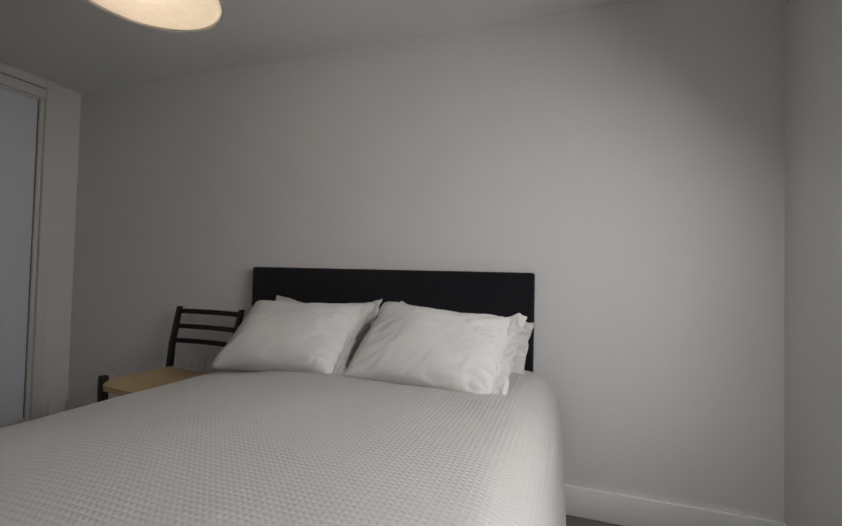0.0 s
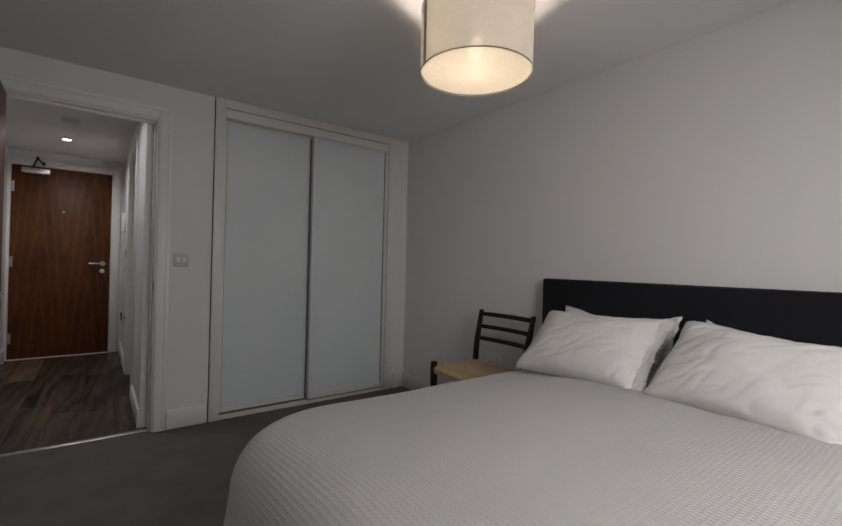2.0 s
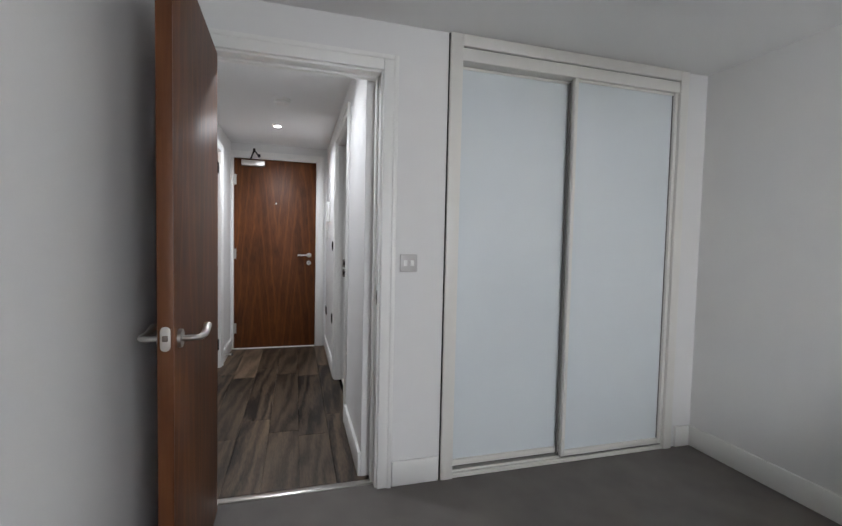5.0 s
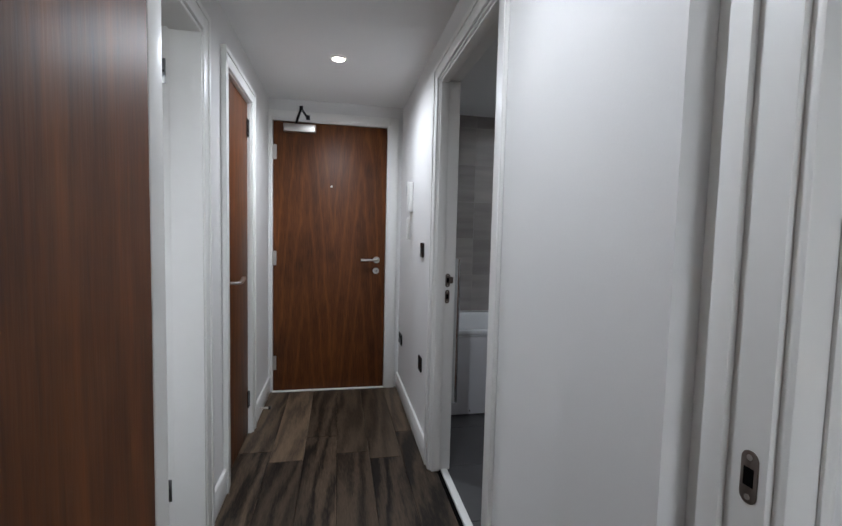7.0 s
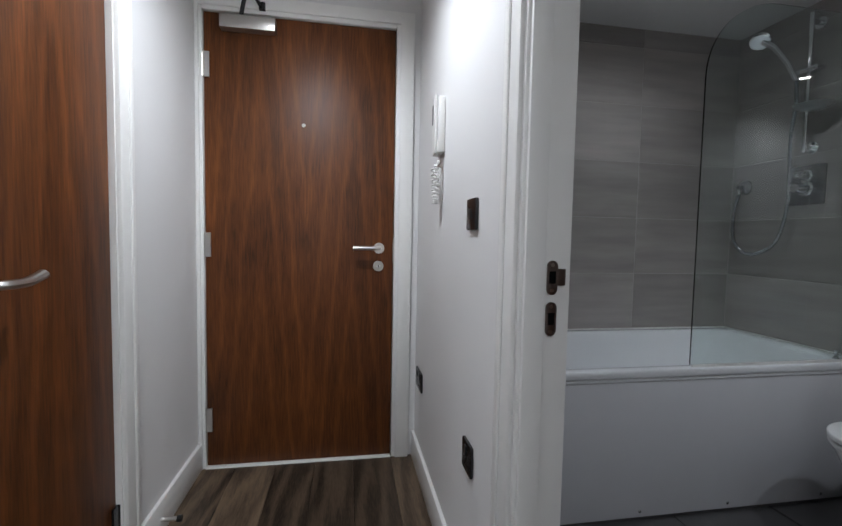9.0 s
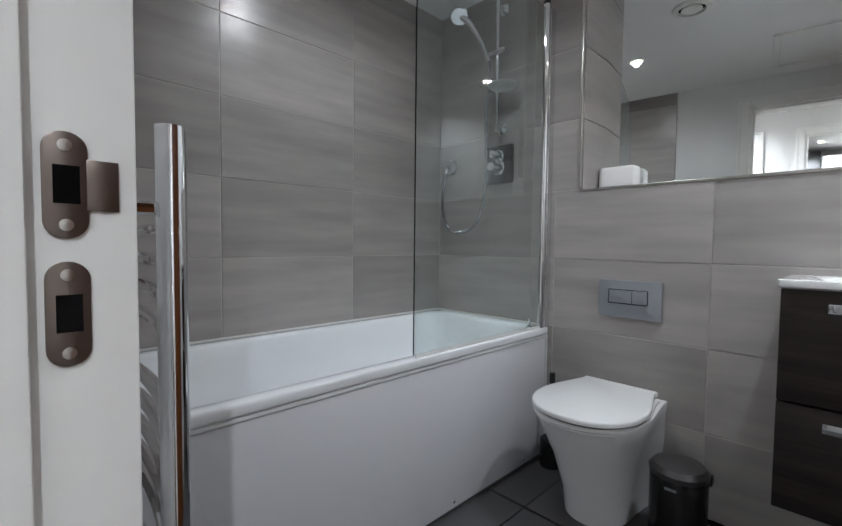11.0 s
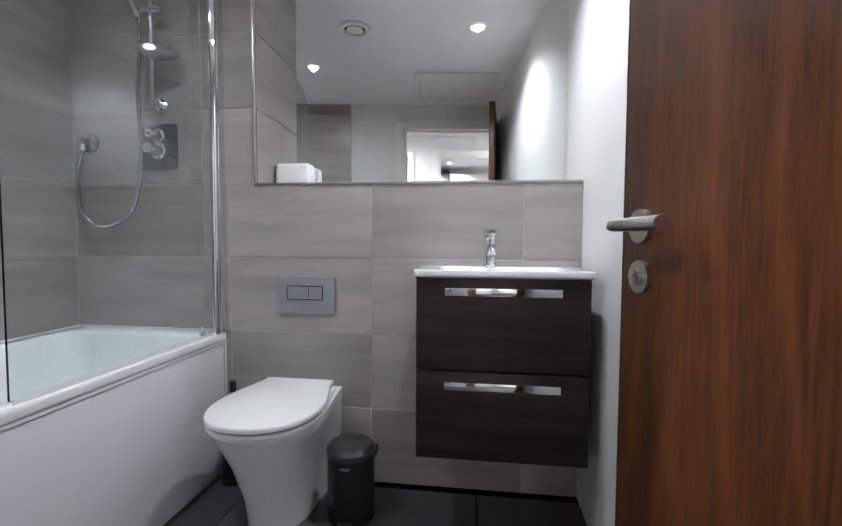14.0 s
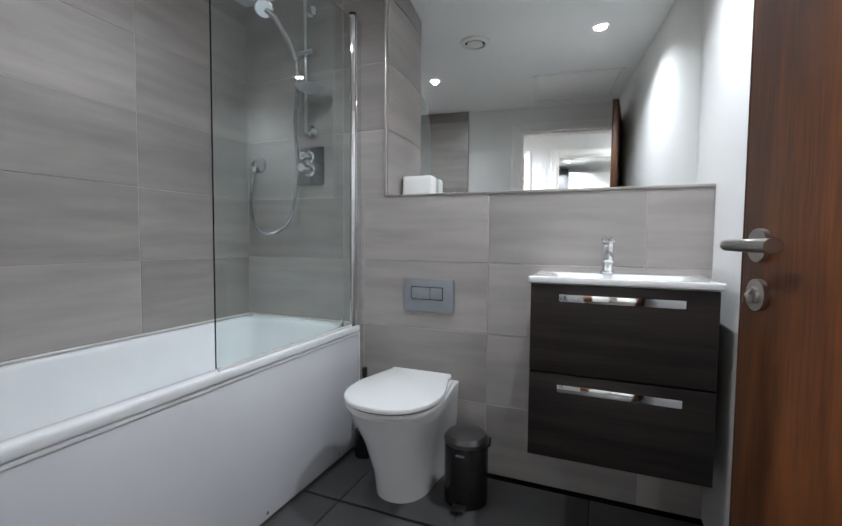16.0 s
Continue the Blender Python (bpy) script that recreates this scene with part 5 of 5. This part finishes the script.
part("tap_neck", turned([(0.022, 1.001 - 0.898), (0.02, 1.018 - 0.898)], (-1.245, 2.775, 0.898), seg=20), CHROME, tap)

mir = thing("recessed_mirror", (-1.53, 3.12, 1.225), label="large frameless mirror in the tiled wall recess", category="mirror")
pane = boxes((0, 0, 1.226, 1.296, 0.008, H - 0.003))
bmesh.ops.transform(pane, matrix=pose(-2.196, 3.079, 0, 0, 0, 3.5), verts=pane.verts)
part("mirror_pane", pane, MIRROR, mir)
setting("trim_ledge", boxes((-2.207, YW - 0.004, 1.2155, -0.902, YW + 0.014, 1.2255), (-2.213, YW - 0.004, 1.2255, -2.203, YW + 0.014, H), bevel=0.002), STEEL, "chrome tile edging on the recess ledge", "edging")
pack = thing("tissue_pack", (-2.115, 3.02, 1.2255), label="small white paper tissue pack on the mirror ledge", category="tissues")
part("pack_body", boxes((-2.192, 2.985, 1.2255, -2.034, 3.068, 1.334), bevel=0.014, seg=3), PAPER, pack)
part("paper_fold", boxes((-2.180, 2.9835, 1.25, -2.046, 2.986, 1.2525)), PAPER, pack)
bin_ = thing("pedal_bin", (-1.735, 2.62, 0), label="small black metal pedal bin beside the toilet", category="bin")
part("bucket", turned([(0.083, 0.0), (0.085, 0.01), (0.085, 0.225), (0.083, 0.232)], (-1.735, 2.62, 0), seg=36), BLACKMETAL, bin_)
part("lid", turned([(0.087, 0.234), (0.088, 0.25), (0.075, 0.266), (0.04, 0.274), (0.004, 0.276)], (-1.735, 2.62, 0), seg=36), GUNMETAL, bin_, "domed gunmetal lid")
part("lid_hinge", boxes((-1.664, 2.635, 0.215, -1.645, 2.665, 0.245), bevel=0.003), BLACK, bin_)
part("badge", boxes((-1.752, 2.5335, 0.205, -1.718, 2.5352, 0.213)), DULL, bin_, "small pale badge")
part("pedal", boxes((-1.76, 2.50, 0.012, -1.71, 2.54, 0.022), bevel=0.003), BLACK, bin_)
brush = thing("toilet_brush", (-2.275, 2.765, 0), label="dark toilet brush in holder beside the bathtub", category="toilet brush")
part("holder", turned([(0.045, 0.0), (0.047, 0.01), (0.047, 0.12), (0.04, 0.125)], (-2.275, 2.765, 0), seg=24), BLACKMETAL, brush)
part("shaft", turned([(0.008, 0.12), (0.008, 0.37), (0.013, 0.375), (0.013, 0.415), (0.009, 0.42)], (-2.275, 2.765, 0), seg=16), BLACK, brush)


def towel_radiator():
    r = thing("towel_radiator", (-2.13, 1.20, 0.3), label="chrome ladder towel radiator on the wall beside the bathtub", category="radiator")
    for x in (-1.925, -2.315):
        part("upright", tube([(x, 1.185, 0.28), (x, 1.185, 1.118)], 0.017, 18), CHROME, r)
        for z in (0.36, 1.02):
            part("wall_bracket", tube([(x - 0.01, YB, z), (x - 0.01, 1.18, z)], 0.009, 10), CHROME, r)
    z = 0.33
    for block in (5, 5, 4):
        for k in range(block):
            pts = arc([(-1.925, 1.178, z), (-2.02, 1.190, z), (-2.12, 1.194, z), (-2.22, 1.190, z), (-2.315, 1.178, z)], 4)
            part("rung", tube(pts, 0.010, 10), CHROME, r)
            z += 0.042
        z += 0.06
    return r


towel_radiator()
vent = thing("extractor_vent", (-1.945, 2.525, H), label="round white extractor vent in the bathroom ceiling", category="vent")
part("vent_ring", turned([(0.062, -0.006), (0.066, -0.018), (0.088, -0.013), (0.092, 0.0)], (-1.945, 2.525, H), seg=36, closed=False), PLASTIC, vent)
part("vent_disc", turned([(0.046, -0.006), (0.049, -0.014), (0.035, -0.020), (0.004, -0.021)], (-1.945, 2.525, H), seg=36), PLASTIC, vent)
part("vent_throat", turned([(0.064, -0.002), (0.002, -0.002)], (-1.945, 2.525, H), seg=30), VOID, vent)
hatch = thing("ceiling_hatch", (-1.29, 1.59, H), label="white square access hatch in the bathroom ceiling", category="hatch")
part("hatch_panel", boxes((-1.57, 1.33, H - 0.006, -1.005, 1.85, H - 0.001), bevel=0.002), CEIL, hatch)
part("hatch_frame", boxes((-1.605, 1.295, H - 0.014, -1.573, 1.885, H - 0.0005), (-1.002, 1.295, H - 0.014, -0.97, 1.885, H - 0.0005), (-1.573, 1.853, H - 0.014, -1.002, 1.885, H - 0.0005), (-1.573, 1.295, H - 0.014, -1.002, 1.327, H - 0.0005), bevel=0.002), GLOSS, hatch)


# ---- tiles and boards, piece by piece ----
CACHE = {}


def piece(name, size, mat, parent, at, bevel=0.0015):
    key = (name, tuple(round(v, 4) for v in size), mat.name)
    if key not in CACHE:
        a, b, c = (v / 2 for v in size)
        CACHE[key] = mesh_of(name, boxes((-a, -b, -c, a, b, c), bevel=bevel, seg=1), mat)
    ob = new(name, CACHE[key])
    ob.parent = parent
    ob.location = at
    return ob


def tile_field(parent, axis, face, thick, cols, rows, skip=None, g=0.0016):
    """Tiles between neighbouring joints; axis: the wall's normal; face: where their fronts lie."""
    for a, b in zip(cols, cols[1:]):
        for c, d in zip(rows, rows[1:]):
            if skip and skip((a + b) / 2, (c + d) / 2):
                continue
            ca, cc, sa, sc = (a + b) / 2, (c + d) / 2, b - a - 2 * g, d - c - 2 * g
            wob = 0.0006 * math.sin(ca * 37 + cc * 91)
            if axis == "x":
                piece("tile", (thick, sa, sc), TILE, parent, (face - thick / 2 + wob, ca, cc))
            else:
                s = 1 if thick > 0 else -1
                piece("tile", (sa, abs(thick), sc), TILE, parent, (ca, face + thick / 2 + wob, cc))


ROWS = [0.0, 0.308, 0.614, 0.920, 1.2255, 1.531, 1.837, 2.142, H]
tile_field(wall_bath_far, "x", XW, 0.009, [YB + 0.012, 1.630, 2.236, YW], ROWS)
tile_field(wall_bath_back, "y", YW, 0.009, [-3.04, -2.44, -2.207], ROWS[4:])
tile_field(wall_bath_back, "y", YW, 0.009, [-3.04, -2.44, -2.318], ROWS[:5])
tile_field(wall_bath_back, "y", YW, 0.009, [-2.318, -1.712, -1.114, -0.901], ROWS[:5])
tile_field(wall_bath_near, "y", YB + 0.020, -0.009, [-3.04, -2.81, -2.204], ROWS)
for c, d in zip(ROWS[4:], ROWS[5:]):
    piece("tile", (0.009, 0.240, d - c - 0.0032), TILE, wall_bath_back, (-2.202, 2.966, (c + d) / 2))
for a, b in ((-2.196, -1.712), (-1.712, -1.114), (-1.114, -0.905)):
    piece("ledge_tile", (b - a - 0.003, 0.345, 0.008), TILE, wall_bath_back, ((a + b) / 2, 3.022, 1.2195))
for k in range(5):
    for j in range(4):
        x, y = -2.86 + 0.45 * k, 1.285 + 0.45 * j
        piece("floor_tile", (0.446, 0.446 if j < 3 else 0.38, 0.009), FLOORTILE, floor_bath, (x, y if j < 3 else 2.61, -0.005))

rng = random.Random(4)
w = 0.181
for r in range(6):
    y = -0.028 + w * r + w / 2
    wide = w if r < 5 else 0.16
    y = y if r < 5 else -0.028 + w * 5 + 0.08
    x = -3.03 - rng.uniform(0.0, 0.9)
    while x < -0.08:
        a, b = max(x, -3.03), min(x + 1.21, -0.076)
        if b - a > 0.02:
            piece("plank", (b - a - 0.0012, wide - 0.0012, 0.010), BOARD, floor_hall, ((a + b) / 2, y, -0.005), 0.0012)
        x += 1.21
